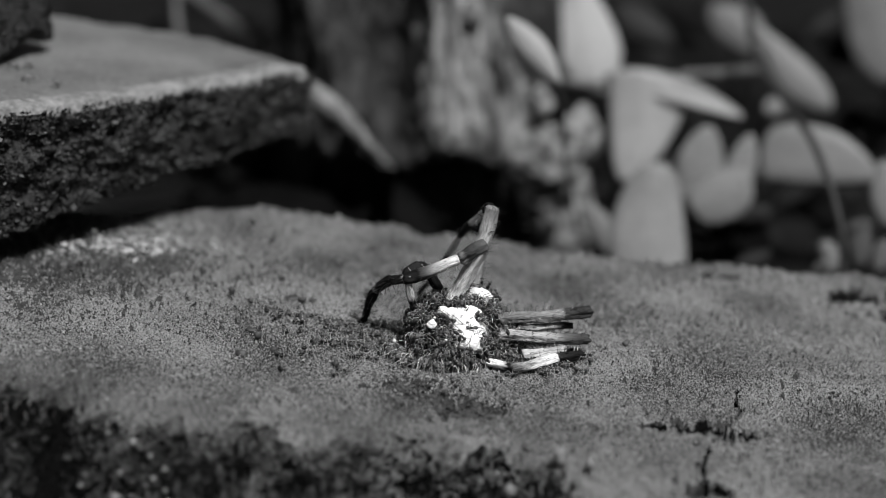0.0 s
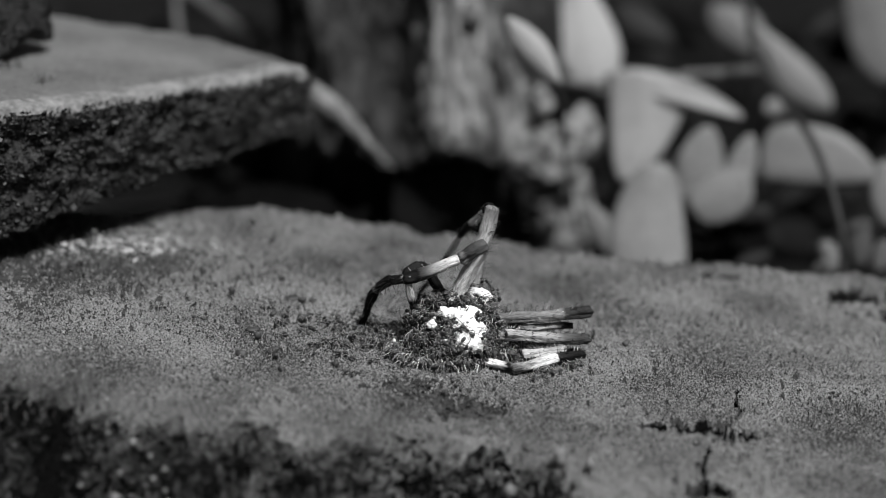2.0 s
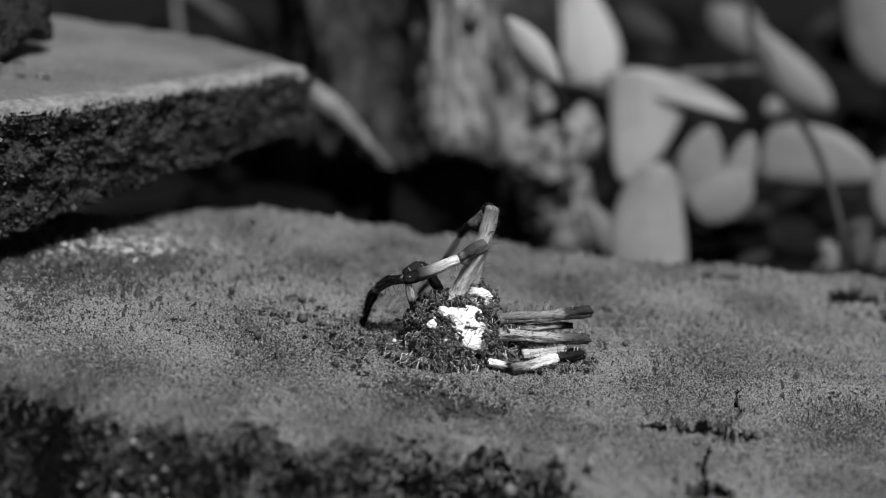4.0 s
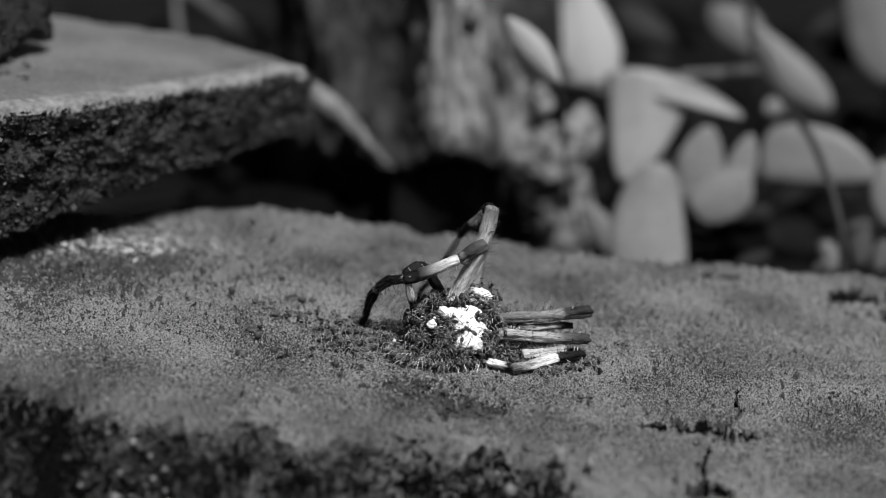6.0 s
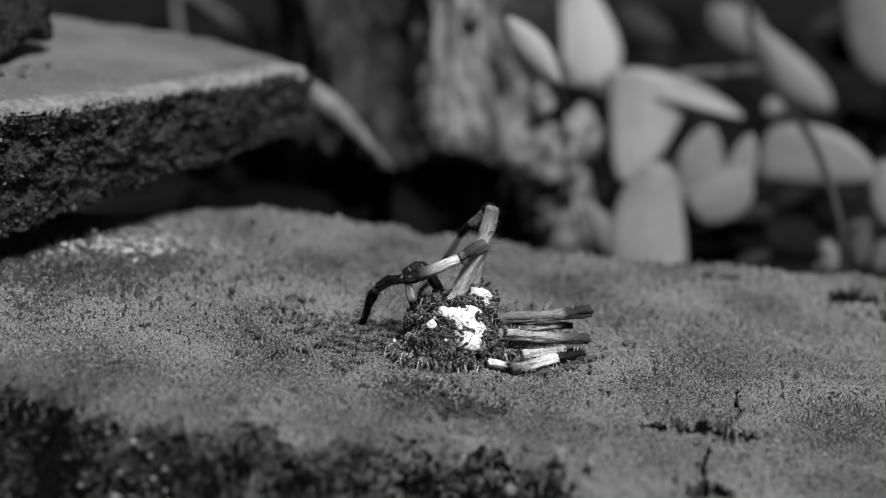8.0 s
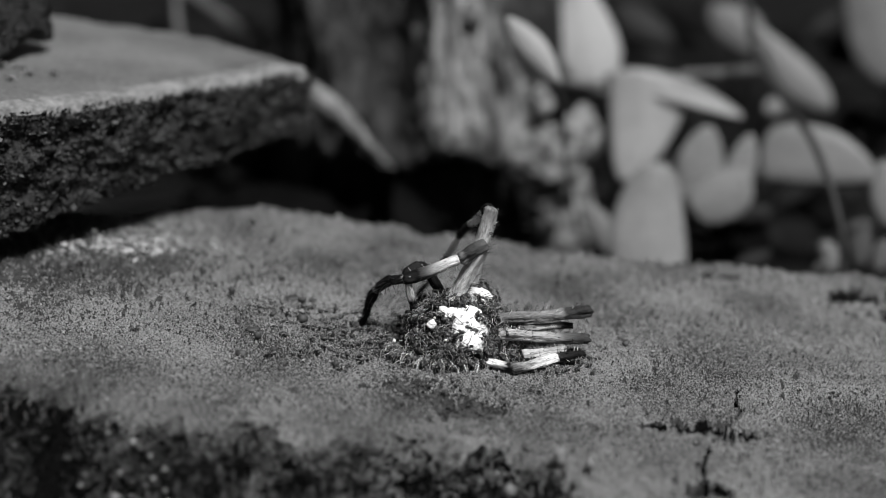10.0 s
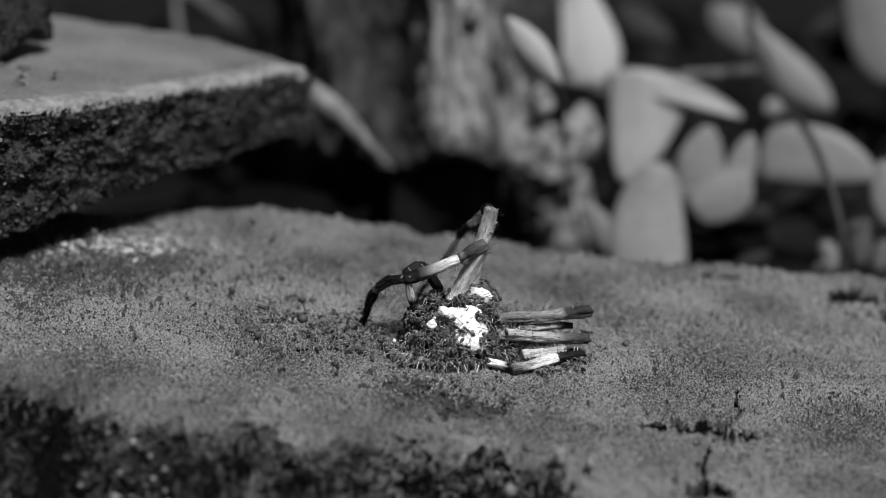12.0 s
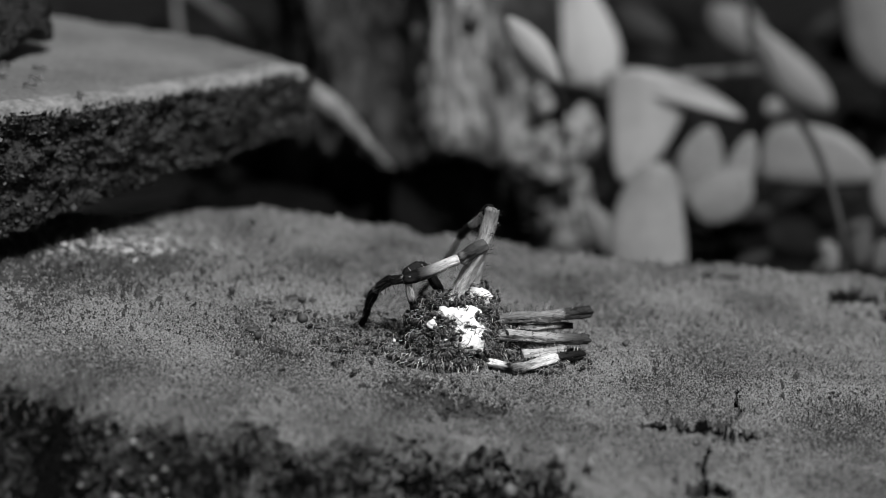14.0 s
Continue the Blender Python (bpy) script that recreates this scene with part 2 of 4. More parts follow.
def stone_height(x, y):
    """Height of the lower stone's surface at x, y (mm)."""
    p = np.stack([x, y, np.zeros_like(x)], 1)
    z = 0.9 * fbm(p, 38, 3, 11) + 0.62 * fbm(np.stack([x * 0.45 + y * 0.2, y, x * 0], 1), 3.2, 4, 12, 0.6) + np.clip(0.68 + 0.5 * fbm(p, 16, 3, 16), 0.42, 1.15) * fbm(p, 0.85, 3, 13, 0.9)
    # coarser crust beside the cracks
    z += 0.8 * np.exp(-((x - 56) / 36) ** 2 - ((y + 12) / 13) ** 2) * fbm(np.stack([x * 0.8 + y * 0.5, y - 0.3 * x, x * 0], 1), 0.95, 3, 17, 0.8)
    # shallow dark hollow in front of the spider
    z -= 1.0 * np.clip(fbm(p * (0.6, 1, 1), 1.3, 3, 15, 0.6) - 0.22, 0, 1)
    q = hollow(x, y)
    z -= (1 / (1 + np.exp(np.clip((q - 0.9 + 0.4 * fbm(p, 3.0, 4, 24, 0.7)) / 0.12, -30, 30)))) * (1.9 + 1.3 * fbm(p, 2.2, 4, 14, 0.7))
    z[:] -= z * np.exp(-((x - 2) ** 2 + (y + 4) ** 2) / 26.0 ** 2) * 0.7
    jag = jagged(p)
    for line, wide, deep in zip(CRACKS, CRACK_WIDTHS, (3.0, 3.6, 2.4, 4.0, 3.0)):
        z -= deep * np.exp(-(near_line(jag, line) / (wide * (1 + 0.4 * fbm(p, 4, 2, 23)))) ** 4)
    # pits near the back rim
    for cx, cy, rx, ry, depth in PITS:
        z -= depth * np.exp(-(((x - cx) / rx) ** 2 + ((y - cy) / ry) ** 2) ** 2)
    fr = front_edge(x) + 1.6 * fbm(p, 16, 3, 31) - y
    bk = y - back_edge(x) - 3.0 * fbm(p, 20, 3, 32)
    for d, slope in ((fr, 1.15), (bk, 2.2)):
        s = np.where(d > -4, np.log1p(np.exp(np.clip(d / 2.0, -20, 20))) * 2.0, 0)
        z -= slope * s * (1 + 0.12 * fbm(p, 9, 3, 33))
    z += np.where(fr > 0, np.minimum(fr, 5) / 5, 0) * (2.6 * fbm(p, 7, 5, 34, 0.6))
    return np.maximum(z, -46)


def build_stone():
    xs = np.concatenate([np.arange(-190, -108, 1.6), np.arange(-108, 108, 0.28), np.arange(108, 190, 1.6)])
    ys = np.concatenate([np.arange(-125, -82, 0.8), np.arange(-82, -48, 0.4), np.arange(-48, 30, 0.25), np.arange(30, 175, 0.8)])
    x, y = np.meshgrid(xs, ys)
    z = stone_height(x.ravel(), y.ravel())
    v = np.stack([x.ravel(), y.ravel(), z], 1)
    f = grid_faces(len(ys), len(xs))
    me = bpy.data.meshes.new("paving_stone")
    me.vertices.add(len(v))
    me.vertices.foreach_set("co", (lean(v) * MM).ravel())
    me.loops.add(f.size)
    me.loops.foreach_set("vertex_index", f.ravel().astype(np.int32))
    me.polygons.add(len(f))
    me.polygons.foreach_set("loop_start", np.arange(0, f.size, 4, dtype=np.int32))
    me.polygons.foreach_set("loop_total", np.full(len(f), 4, dtype=np.int32))
    mid = v[f].mean(1)
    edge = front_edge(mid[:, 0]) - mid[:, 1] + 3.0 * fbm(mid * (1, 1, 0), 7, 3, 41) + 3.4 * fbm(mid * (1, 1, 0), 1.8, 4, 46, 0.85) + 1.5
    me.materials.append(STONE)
    me.materials.append(EDGE_SOIL_AND_SHADE)
    me.materials.append(CRUST_AND_SHADE)
    # Cracks and pits: their inner shade is painted on, lit walls included.
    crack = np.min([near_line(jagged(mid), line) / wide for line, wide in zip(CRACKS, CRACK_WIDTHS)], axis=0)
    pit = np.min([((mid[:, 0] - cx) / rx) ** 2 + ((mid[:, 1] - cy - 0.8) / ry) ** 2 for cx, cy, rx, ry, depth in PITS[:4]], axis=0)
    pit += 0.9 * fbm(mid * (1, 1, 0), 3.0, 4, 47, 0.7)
    # Soiled stone, plus painted shade: beside the slab and round the right-hand pits.
    dirt_and_shade = 0.85 * np.exp(-((mid[:, 0] + 112) / 52) ** 2 - ((mid[:, 1] - 40) / 26) ** 2) + 0.5 * np.exp(-((mid[:, 0] - 104) / 14) ** 2 - ((mid[:, 1] - 25) / 10) ** 2)
    dirt_and_shade += 0.2 * fbm(mid * (1, 1, 0), 4.0, 3, 48, 0.8) + 0.75 * fbm(mid * (1, 1, 0), 0.8, 2, 49, 0.8)
    # Shade in the hollow and round pits and cracks goes in as dark material.
    me.polygons.foreach_set("material_index", np.where((edge > 1) | (crack < 1.15) | (pit < 0.5), 1, np.where((hollow(mid[:, 0], mid[:, 1]) + 0.45 * fbm(mid * (1, 1, 0), 2.5, 4, 42, 0.75) < 1.0) | (pit < 0.9) | (dirt_and_shade > 0.6) | (crack + 0.5 * fbm(mid * (1, 1, 0), 1.2, 3, 50, 0.8) < 1.5), 2, 0)).astype(np.int32))
    me.polygons.foreach_set("use_smooth", np.ones(len(f), dtype=bool))
    me.update()
    me.validate()
    ob = new("paving_stone", me)
    tagged(ob, "worn dark grey paving stone with cracks and a crumbling edge", "stone")


def slab_top(x, y):
    return 38.8 - 0.0285 * x - 0.047 * y


def build_slab():
    """Broken slab that overhangs the stone: flat top, ragged pitted sides; it rests on the stone further along."""
    grips = []
    corner = np.array([(-35.1, 98.0), (-57.7, 125.8), (-82, 141), (-107, 153), (-230, 190), (-260, 70), (-190, -10), (-140, 25), (-102.7, 45), (-85.5, 52.5), (-66, 69.3), (-51, 81.5)])
    pts = []
    for a, b in zip(corner, np.roll(corner, -1, axis=0)):
        k = max(2, int(np.linalg.norm(b - a) / 0.7))
        pts += [a + (b - a) * i / k for i in range(k)]
    ring = np.array(pts)
    n = len(ring)
    hub = np.array((-140.0, 95.0))
    p3 = np.stack([ring[:, 0], ring[:, 1], np.zeros(n)], 1)
    out = ring - hub
    out /= np.linalg.norm(out, axis=1)[:, None]
    ring = ring + out * (1.2 * fbm(p3, 11, 4, 51, 0.6))[:, None]
    under = 16.0 + 1.5 * fbm(p3, 12, 4, 54) - np.clip((-48 - ring[:, 0]) * 0.13, 0, 5) - np.clip((-85 - ring[:, 0]) * 0.22, 0, 11)
    rows = []
    for k, drop in ((0.2, 0), (0.5, 0), (0.75, 0), (0.9, 0), (0.955, 0.1), (0.98, 0.45), (0.992, 1.0)):
        c = hub + (ring - hub) * k
        flat = np.stack([c[:, 0], c[:, 1], c[:, 0] * 0], 1)
        rows.append(np.stack([c[:, 0], c[:, 1], slab_top(c[:, 0], c[:, 1]) - drop + 0.3 * fbm(flat, 7, 4, 55)], 1))
    top = slab_top(ring[:, 0], ring[:, 1]) - 1.6
    for l in np.linspace(0, 1, 44):
        z = top - l * (top - under)
        q = np.stack([ring[:, 0], ring[:, 1], z], 1)
        push = (2.0 * fbm(q, 6, 5, 52, 0.65) + 0.8 * fbm(q, 1.8, 2, 53)) * min(1, l * 6) - 3.0 * l ** 2 + (-0.5 if l == 0 else 0)
        rows.append(np.stack([ring[:, 0] + out[:, 0] * push, ring[:, 1] + out[:, 1] * push, z], 1))
    c = hub + (ring - hub) * 0.5
    rows.append(np.stack([c[:, 0], c[:, 1], under], 1))
    v = np.concatenate(rows)
    faces = [tuple(q) for q in grid_faces(len(rows), n, True)]
    faces.append(tuple(range(n)))
    faces.append(tuple(range(len(v) - 1, len(v) - n - 1, -1)))
    ob = thing("stone_slab", (lean(v), faces), [STONE_PALE, ROUGH_STONE_SHADED, LIT_RIM_AND_PEBBLE], "broken pale-topped stone slab with rough pitted edges", "stone")
    level = v
    # Front rim only: the light caught by the bevel is painted as paler stone.
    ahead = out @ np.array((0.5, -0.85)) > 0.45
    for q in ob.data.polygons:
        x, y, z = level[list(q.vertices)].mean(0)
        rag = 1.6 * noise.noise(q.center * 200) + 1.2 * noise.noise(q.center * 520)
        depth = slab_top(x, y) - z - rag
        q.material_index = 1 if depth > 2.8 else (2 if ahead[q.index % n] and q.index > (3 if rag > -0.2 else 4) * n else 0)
    # places on the ragged side where lichen grips: point, outward way
    r = np.random.default_rng(61)
    side = [q for q in faces[7 * n:50 * n] if ahead[q[0] % n]]
    for k in r.integers(0, len(side), 13000):
        grips.append((v[list(side[k])].mean(0), (*out[side[k][0] % n], 0.0)))
    # second block lying on the slab
    v, f = blob((0, 0, 0), (40, 40, 40), 44, 72, 0.0)
    v = v / np.abs(v).max(1)[:, None] * np.array((24, 30, 12.0))
    v *= (0.96 + 0.05 * fbm(v, 9, 5, 57, 0.6))[:, None]
    v[:, 2] += np.where(v[:, 2] < -8, 3.0 * np.exp(-((v[:, 1] - 19) / 7) ** 2), 0)
    v = v @ np.array([[0.9, -0.42, 0], [0.42, 0.9, 0], [0, 0, 1]])
    v = v + np.array((-133.5, 89, 50.6))
    for k in r.integers(0, len(f) - 2, 1600):
        q = v[list(f[k])].mean(0)
        if q[2] < 61:
            grips.append((q, (0.55, -0.83, 0.0)))
    thing("stone_block", leaning((v, f)), ROUGH_STONE_SHADED, "dark rough stone block resting on the slab", "stone")
    return grips


# ---- plants and wood behind ----
def build_stump():
    """Weathered stump: a bare pale knob of wood with a bright ridge hangs over a hollow; the bark beside it is dark."""
    n, m = 130, 150
    u = np.linspace(-1, 1, n)
    zs = np.linspace(-46, 95, m)
    zz, uu = np.meshgrid(zs, u, indexing="ij")
    zz, uu = zz.ravel(), uu.ravel()
    x = -6 + 42 * uu - 0.05 * zz
    p = np.stack([x, zz * 0.45, zz * 0], 1)
    ridge = knob_side(zz) - 2.6
    low = knob_foot(x) + 3.0 * fbm(p, 9, 3, 65)
    over = 1 / (1 + np.exp(np.clip(-(zz - low) / 1.2, -30, 30)))
    y = 152 + 26 * np.abs(uu) ** 5 + 0.32 * np.maximum(zz, -10)
    y -= (11 * np.exp(-((x - 9) / 13.0) ** 2) + 3 * np.exp(-((x - ridge) / 2.4) ** 2)) * over
    y -= 5 * np.exp(-((x + 22 + 0.5 * zz) / 6.0) ** 2)
    y += 2 * np.exp(-((x + 6 + 0.1 * zz) / 5.0) ** 2)
    y += 30 * (1 - over)
    y += 6.0 * fbm(p, 13, 4, 61, 0.6) * np.where(x > -2, 0.45, 1.0) + 1.5 * fbm(p * (1, 0.35, 1), 3.0, 3, 62)
    front = np.stack([x, y, zz], 1)
    back = front * (1, 0, 1) + np.stack([zz * 0, np.full(len(zz), 240.0) - 10 * uu ** 2, zz * 0], 1)
    v = np.concatenate([front, back])
    g = grid_faces(m, n)
    f = [tuple(q) for q in g] + [tuple(q[::-1] + n * m) for q in g]
    rim = list(range(n)) + [r * n + n - 1 for r in range(1, m)] + [(m - 1) * n + c for c in range(n - 2, -1, -1)] + [r * n for r in range(m - 2, 0, -1)]
    f += [(a, b, b + n * m, a + n * m) for a, b in zip(rim, rim[1:] + rim[:1])]
    stump = thing("tree_stump", (v, f), [BARK, BARK_PALE], "weathered tree stump with a bare pale knob above a dark hollow", "stump")
    # Added pale lump: a highlight high on the knob, built as light-coloured wood.
    part("highlight_blob", blob((8.1, 149.0, 36.0), (2.6, 1.6, 4.6), 16, 20, 0.2, 2.0, 79), SPLIT_WOOD, stump, "pale blob standing for a highlight on the stump")
    mid = v[np.array(f[:2 * len(g)])].mean(1)
    q = mid * (1, 0, 0.35)
    pale = (mid[:, 0] > -4 + 0.3 * np.maximum(0, 10 - mid[:, 2]) + 6 * fbm(q, 4.5, 4, 69, 0.7) + 5 * fbm(mid, 1.3, 2, 71, 0.8)) & (mid[:, 0] < knob_side(mid[:, 2]) + 1 + fbm(q, 4, 2, 70)) & (mid[:, 2] > knob_foot(mid[:, 0]) - 1.5) & (mid[:, 1] < 190)
    stump.data.polygons.foreach_set("material_index", np.concatenate([pale, np.zeros(len(f) - len(pale))]).astype(np.int32))


def knob_side(z):
    """Where the bare knob ends towards the plant, by height."""
    return np.interp(z, (-9, -7.5, -4, 4, 13, 23, 40, 95), (13, 16, 21, 25, 22.5, 17.8, 15.4, 10))


def knob_foot(x):
    """Lower end of the wood over the hollow."""
    return np.interp(x, (-50, -30, -12, 2, 8, 13, 17, 22, 30), (-10, -10, -11, -9, -8, -9, -8, -3, 4))


def build_rocks():
    """Half-buried dark rocks in the shade behind the paving stone."""
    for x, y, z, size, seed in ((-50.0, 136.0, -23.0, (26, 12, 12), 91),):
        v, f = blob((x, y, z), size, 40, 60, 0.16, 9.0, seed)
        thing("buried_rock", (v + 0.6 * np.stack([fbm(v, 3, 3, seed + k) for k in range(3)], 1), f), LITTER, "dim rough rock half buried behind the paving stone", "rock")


def build_clod():
    """Lumpy clod of earth and dead leaf bits between the stump and the plant."""
    lumps = [blob((35.0, 154, -25), (8.5, 8, 21), 44, 50, 0.14, 8.0, 64), blob((27.0, 147, -5.0), (11.5, 7, 7.5), 34, 44, 0.26, 5.0, 68),
             blob((38.5, 154, -1.0), (6.2, 6, 8.5), 30, 40, 0.28, 4.5, 74), blob((27.5, 157, 7.5), (3.6, 4, 5.2), 24, 30, 0.2, 4.0, 75)]
    v, f = join(lumps)
    v = v + 0.5 * np.stack([fbm(v, 2.5, 3, 66), fbm(v, 2.5, 3, 67), fbm(v, 2.5, 3, 68)], 1)
    clod = thing("earth_clod", (v, f), CLOD, "mottled grey clod of earth beside the stump", "clod")
    root = blob((4.5, 170.0, -24.0), (8.5, 7, 8.5), 30, 40, 0.3, 6.0, 78)
    thing("root_stub", root, BARK, "dark lumpy root stub under the stump", "root")
    for base, tip, width in (
            ((33.2, 143.0, -2.1), (34.9, 145.0, 3.9), 5.5),
            ((37.5, 143.0, -4.9), (40.3, 145.0, 1.1), 5.0),
            ((30.2, 143.0, -10.7), (32.9, 145.0, -6.4), 4.5),
            ((27.2, 143.0, -19.4), (28.3, 145.0, -13.9), 5.0),
            ((34.5, 143.0, -14.9), (36.8, 145.0, -10.0), 4.5),
            ((32.0, 143.0, -24.1), (30.4, 145.0, -19.8), 4.0)):
        part("leaf_bit", leaf_shape((Vector(tip) - Vector(base)).length, width, 0.2, 0.3), LEAF_DULL, clod, "dull scrap of dead leaf", at=leaf_pose(base, tip, (0.1, -1.0, 0.6)))


def leaf_shape(length, width, bend=0.3, cup=0.2, thick=0.35, peak=0.8, full=0.7, skew=0.0):
    """An oval leaf along local z, its face to local -y."""
    n, m = 15, 9
    rows = []
    for side in (0, 1):
        for i in range(n):
            t = i / (n - 1)
            w = width / 2 * math.sin(math.pi * min(0.99, t ** peak * 0.97 + 0.02)) ** full
            row = []
            for j in range(m):
                s = -1 + 2 * j / (m - 1)
                y = cup * w * s * s + bend * length * t * t - 0.25 * math.exp(-(s * 5) ** 2) + side * thick
                row.append((w * s * (1 + skew * (1 if s > 0 else -1)) * (1 + 0.05 * math.sin(7 * t + length + s)) + 0.1 * width * math.sin(math.pi * t) * math.sin(length * 1.7), y, length * t * (1 - 0.25 * bend * t)))
            rows.append(row)
    v = np.array(rows).reshape(-1, 3)
    f = []
    for side in (0, 1):
        f += [tuple(int(k) + side * n * m for k in q) for q in grid_faces(n, m)]
    rim = [i * m for i in range(n)] + [(n - 1) * m + j for j in range(1, m)] + [i * m + m - 1 for i in range(n - 2, -1, -1)] + list(range(m - 2, 0, -1))
    for a, b in zip(rim, rim[1:] + rim[:1]):
        f.append((a, b, b + n * m, a + n * m))
    return v, f


def curve(points, k=8):
    """A smooth line through the points."""
    p = np.asarray(points, float)
    out = []
    q = np.concatenate([[2 * p[0] - p[1]], p, [2 * p[-1] - p[-2]]])
    for i in range(1, len(q) - 2):
        for t in np.linspace(0, 1, k, endpoint=False):
            a, b, c, d = q[i - 1], q[i], q[i + 1], q[i + 2]
            out.append(0.5 * (2 * b + (c - a) * t + (2 * a - 5 * b + 4 * c - d) * t * t + (3 * b - a - 3 * c + d) * t ** 3))
    out.append(p[-1])
    return np.array(out)


def leaf_pose(base, tip, facing):
    """World pose of a leaf whose stalk end is at base and whose face looks along facing."""
    b, t = Vector(base), Vector(tip)
    z = (t - b).normalized()
    y = -Vector(facing)
    y = (y - z * y.dot(z)).normalized()
    x = y.cross(z)
    m = Matrix((x, y, z)).transposed().to_4x4()
    return Matrix.Translation(b * MM) @ m


def build_plants():
    plant = thing("seedling_plant", tube(curve([(84.9, 165.0, 38.9), (87.9, 155.0, 22.0), (95.4, 137.0, 11.6), (98.8, 120.0, 8.0), (102.7, 108.0, -2.3), (105.2, 100.0, -16.8), (103.5, 100.0, -41.0)]), 1.1, 8), STEM, "low plant with broad pale oval leaves in the soil", "plant")
    # base, tip, width, bend, cup, place of the widest point, fullness, one-sidedness, facing, surface
    for base, tip, width, bend, cup, peak, full, skew, facing, mat in (
        ((46.5, 178.0, 4.6), (39.5, 188.0, 38.5), 18.9, 0.10, 0.15, 0.80, 0.75, 0.00, (0.0, -1.0, 0.5), LEAF),
        ((31.1, 119.0, 24.3), (16.9, 120.0, 42.2), 6.9, 0.05, 0.30, 1.10, 0.70, 0.00, (0.0, -1.0, 0.5), LEAF),
        ((56.5, 160.0, 17.0), (51.8, 150.0, -13.4), 21.2, -0.05, 0.15, 0.55, 0.60, 0.00, (-0.1, -1.0, 0.7), LEAF),
        ((46.8, 170.0, 12.5), (80.5, 146.0, 21.2), 10.6, 0.42, 0.20, 0.75, 0.60, 0.10, (0.15, -0.6, 0.85), LEAF),
        ((56.9, 112.0, -39.2), (58.1, 128.0, 0.6), 20.7, 0.08, 0.25, 0.90, 0.36, 0.00, (0.0, -1.0, 0.5), LEAF_SOFT),
        ((72.4, 141.0, -23.7), (74.7, 146.0, 4.6), 13.7, 0.10, 0.30, 1.00, 0.50, 0.00, (0.1, -1.0, 0.6), LEAF_SOFT),
        ((79.0, 139.0, -21.4), (86.1, 144.0, 2.9), 8.9, 0.10, 0.30, 1.10, 0.60, 0.00, (0.0, -1.0, 0.5), LEAF_SOFT),
        ((68.7, 136.0, -16.3), (85.4, 137.0, -7.4), 15.2, 0.10, 0.20, 0.90, 0.40, 0.00, (0.0, -1.0, 0.5), LEAF_SOFT),
        ((65.0, 143.0, -16.0), (77.6, 143.0, -6.7), 9.6, 0.10, 0.30, 0.90, 0.60, 0.00, (0.0, -1.0, 0.5), LEAF_SOFT),
        ((88.5, 150.0, -12.0), (121.1, 138.0, -9.4), 18.6, 0.05, 0.20, 0.62, 0.60, -0.84, (0.0, -1.0, 0.25), LEAF_SOFT),
        ((91.6, 184.0, 22.9), (115.1, 178.0, -1.0), 11.1, 0.10, 0.25, 1.35, 0.60, 0.00, (-0.2, -1.0, 0.6), LEAF),
        ((99.7, 226.0, 4.2), (83.2, 232.0, 18.6), 13.6, 0.15, 0.30, 0.90, 0.60, 0.00, (0.0, -1.0, 0.5), LEAF_DULL),
        ((139.7, 222.0, -4.9), (129.0, 230.0, 31.4), 19.0, 0.10, 0.20, 0.90, 0.60, 0.00, (0.0, -1.0, 0.5), LEAF_MID),
        ((122.9, 126.0, -18.4), (120.6, 130.0, -0.2), 9.8, 0.10, 0.30, 0.90, 0.60, 0.00, (0.0, -1.0, 0.5), LEAF_SOFT),
        ((46.0, 122.0, -24.9), (38.8, 125.0, -10.9), 7.1, 0.10, 0.30, 1.10, 0.50, 0.00, (0.0, -1.0, 0.5), LEAF_MID),
        ((93.8, 177.0, 0.3), (101.0, 177.0, 1.0), 5.7, 0.10, 0.30, 0.90, 0.60, 0.00, (0.0, -1.0, 0.5), LEAF_MID),
        ((105.4, 110.0, -23.7), (101.6, 112.0, -17.2), 5.5, 0.10, 0.40, 0.90, 0.60, 0.00, (0.0, -1.0, 0.7), LEAF_DULL),
        ((107.9, 112.0, -13.8), (114.5, 110.0, -11.2), 3.7, 0.10, 0.40, 0.90, 0.60, 0.00, (0.0, -1.0, 0.7), LEAF_DULL),
        ((110.7, 106.0, -22.2), (112.9, 109.0, -12.1), 6.1, 0.10, 0.40, 0.90, 0.60, 0.00, (0.0, -1.0, 0.7), LEAF_DULL),
        ((115.8, 104.0, -22.8), (118.1, 108.0, -15.0), 6.1, 0.10, 0.40, 0.90, 0.60, 0.00, (0.0, -1.0, 0.7), LEAF_DULL),
        ((99.1, 108.0, -24.3), (106.4, 108.0, -20.6), 4.6, 0.10, 0.40, 0.90, 0.60, 0.00, (0.0, -1.0, 0.7), LEAF_DULL),
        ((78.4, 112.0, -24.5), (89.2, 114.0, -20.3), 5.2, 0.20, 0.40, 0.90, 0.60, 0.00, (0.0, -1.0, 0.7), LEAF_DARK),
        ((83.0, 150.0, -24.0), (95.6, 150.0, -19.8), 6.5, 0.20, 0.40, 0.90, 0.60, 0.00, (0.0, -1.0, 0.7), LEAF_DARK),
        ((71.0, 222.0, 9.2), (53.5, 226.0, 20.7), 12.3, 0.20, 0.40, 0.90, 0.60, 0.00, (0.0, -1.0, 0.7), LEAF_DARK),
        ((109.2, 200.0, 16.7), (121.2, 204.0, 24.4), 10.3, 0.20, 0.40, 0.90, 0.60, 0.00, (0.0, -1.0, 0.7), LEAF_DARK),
    ):
        length = (Vector(tip) - Vector(base)).length
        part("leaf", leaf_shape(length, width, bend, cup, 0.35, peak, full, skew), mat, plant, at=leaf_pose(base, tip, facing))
        low = (base[0] + 0.25 * (75 - base[0]), base[1] + 12, -40)
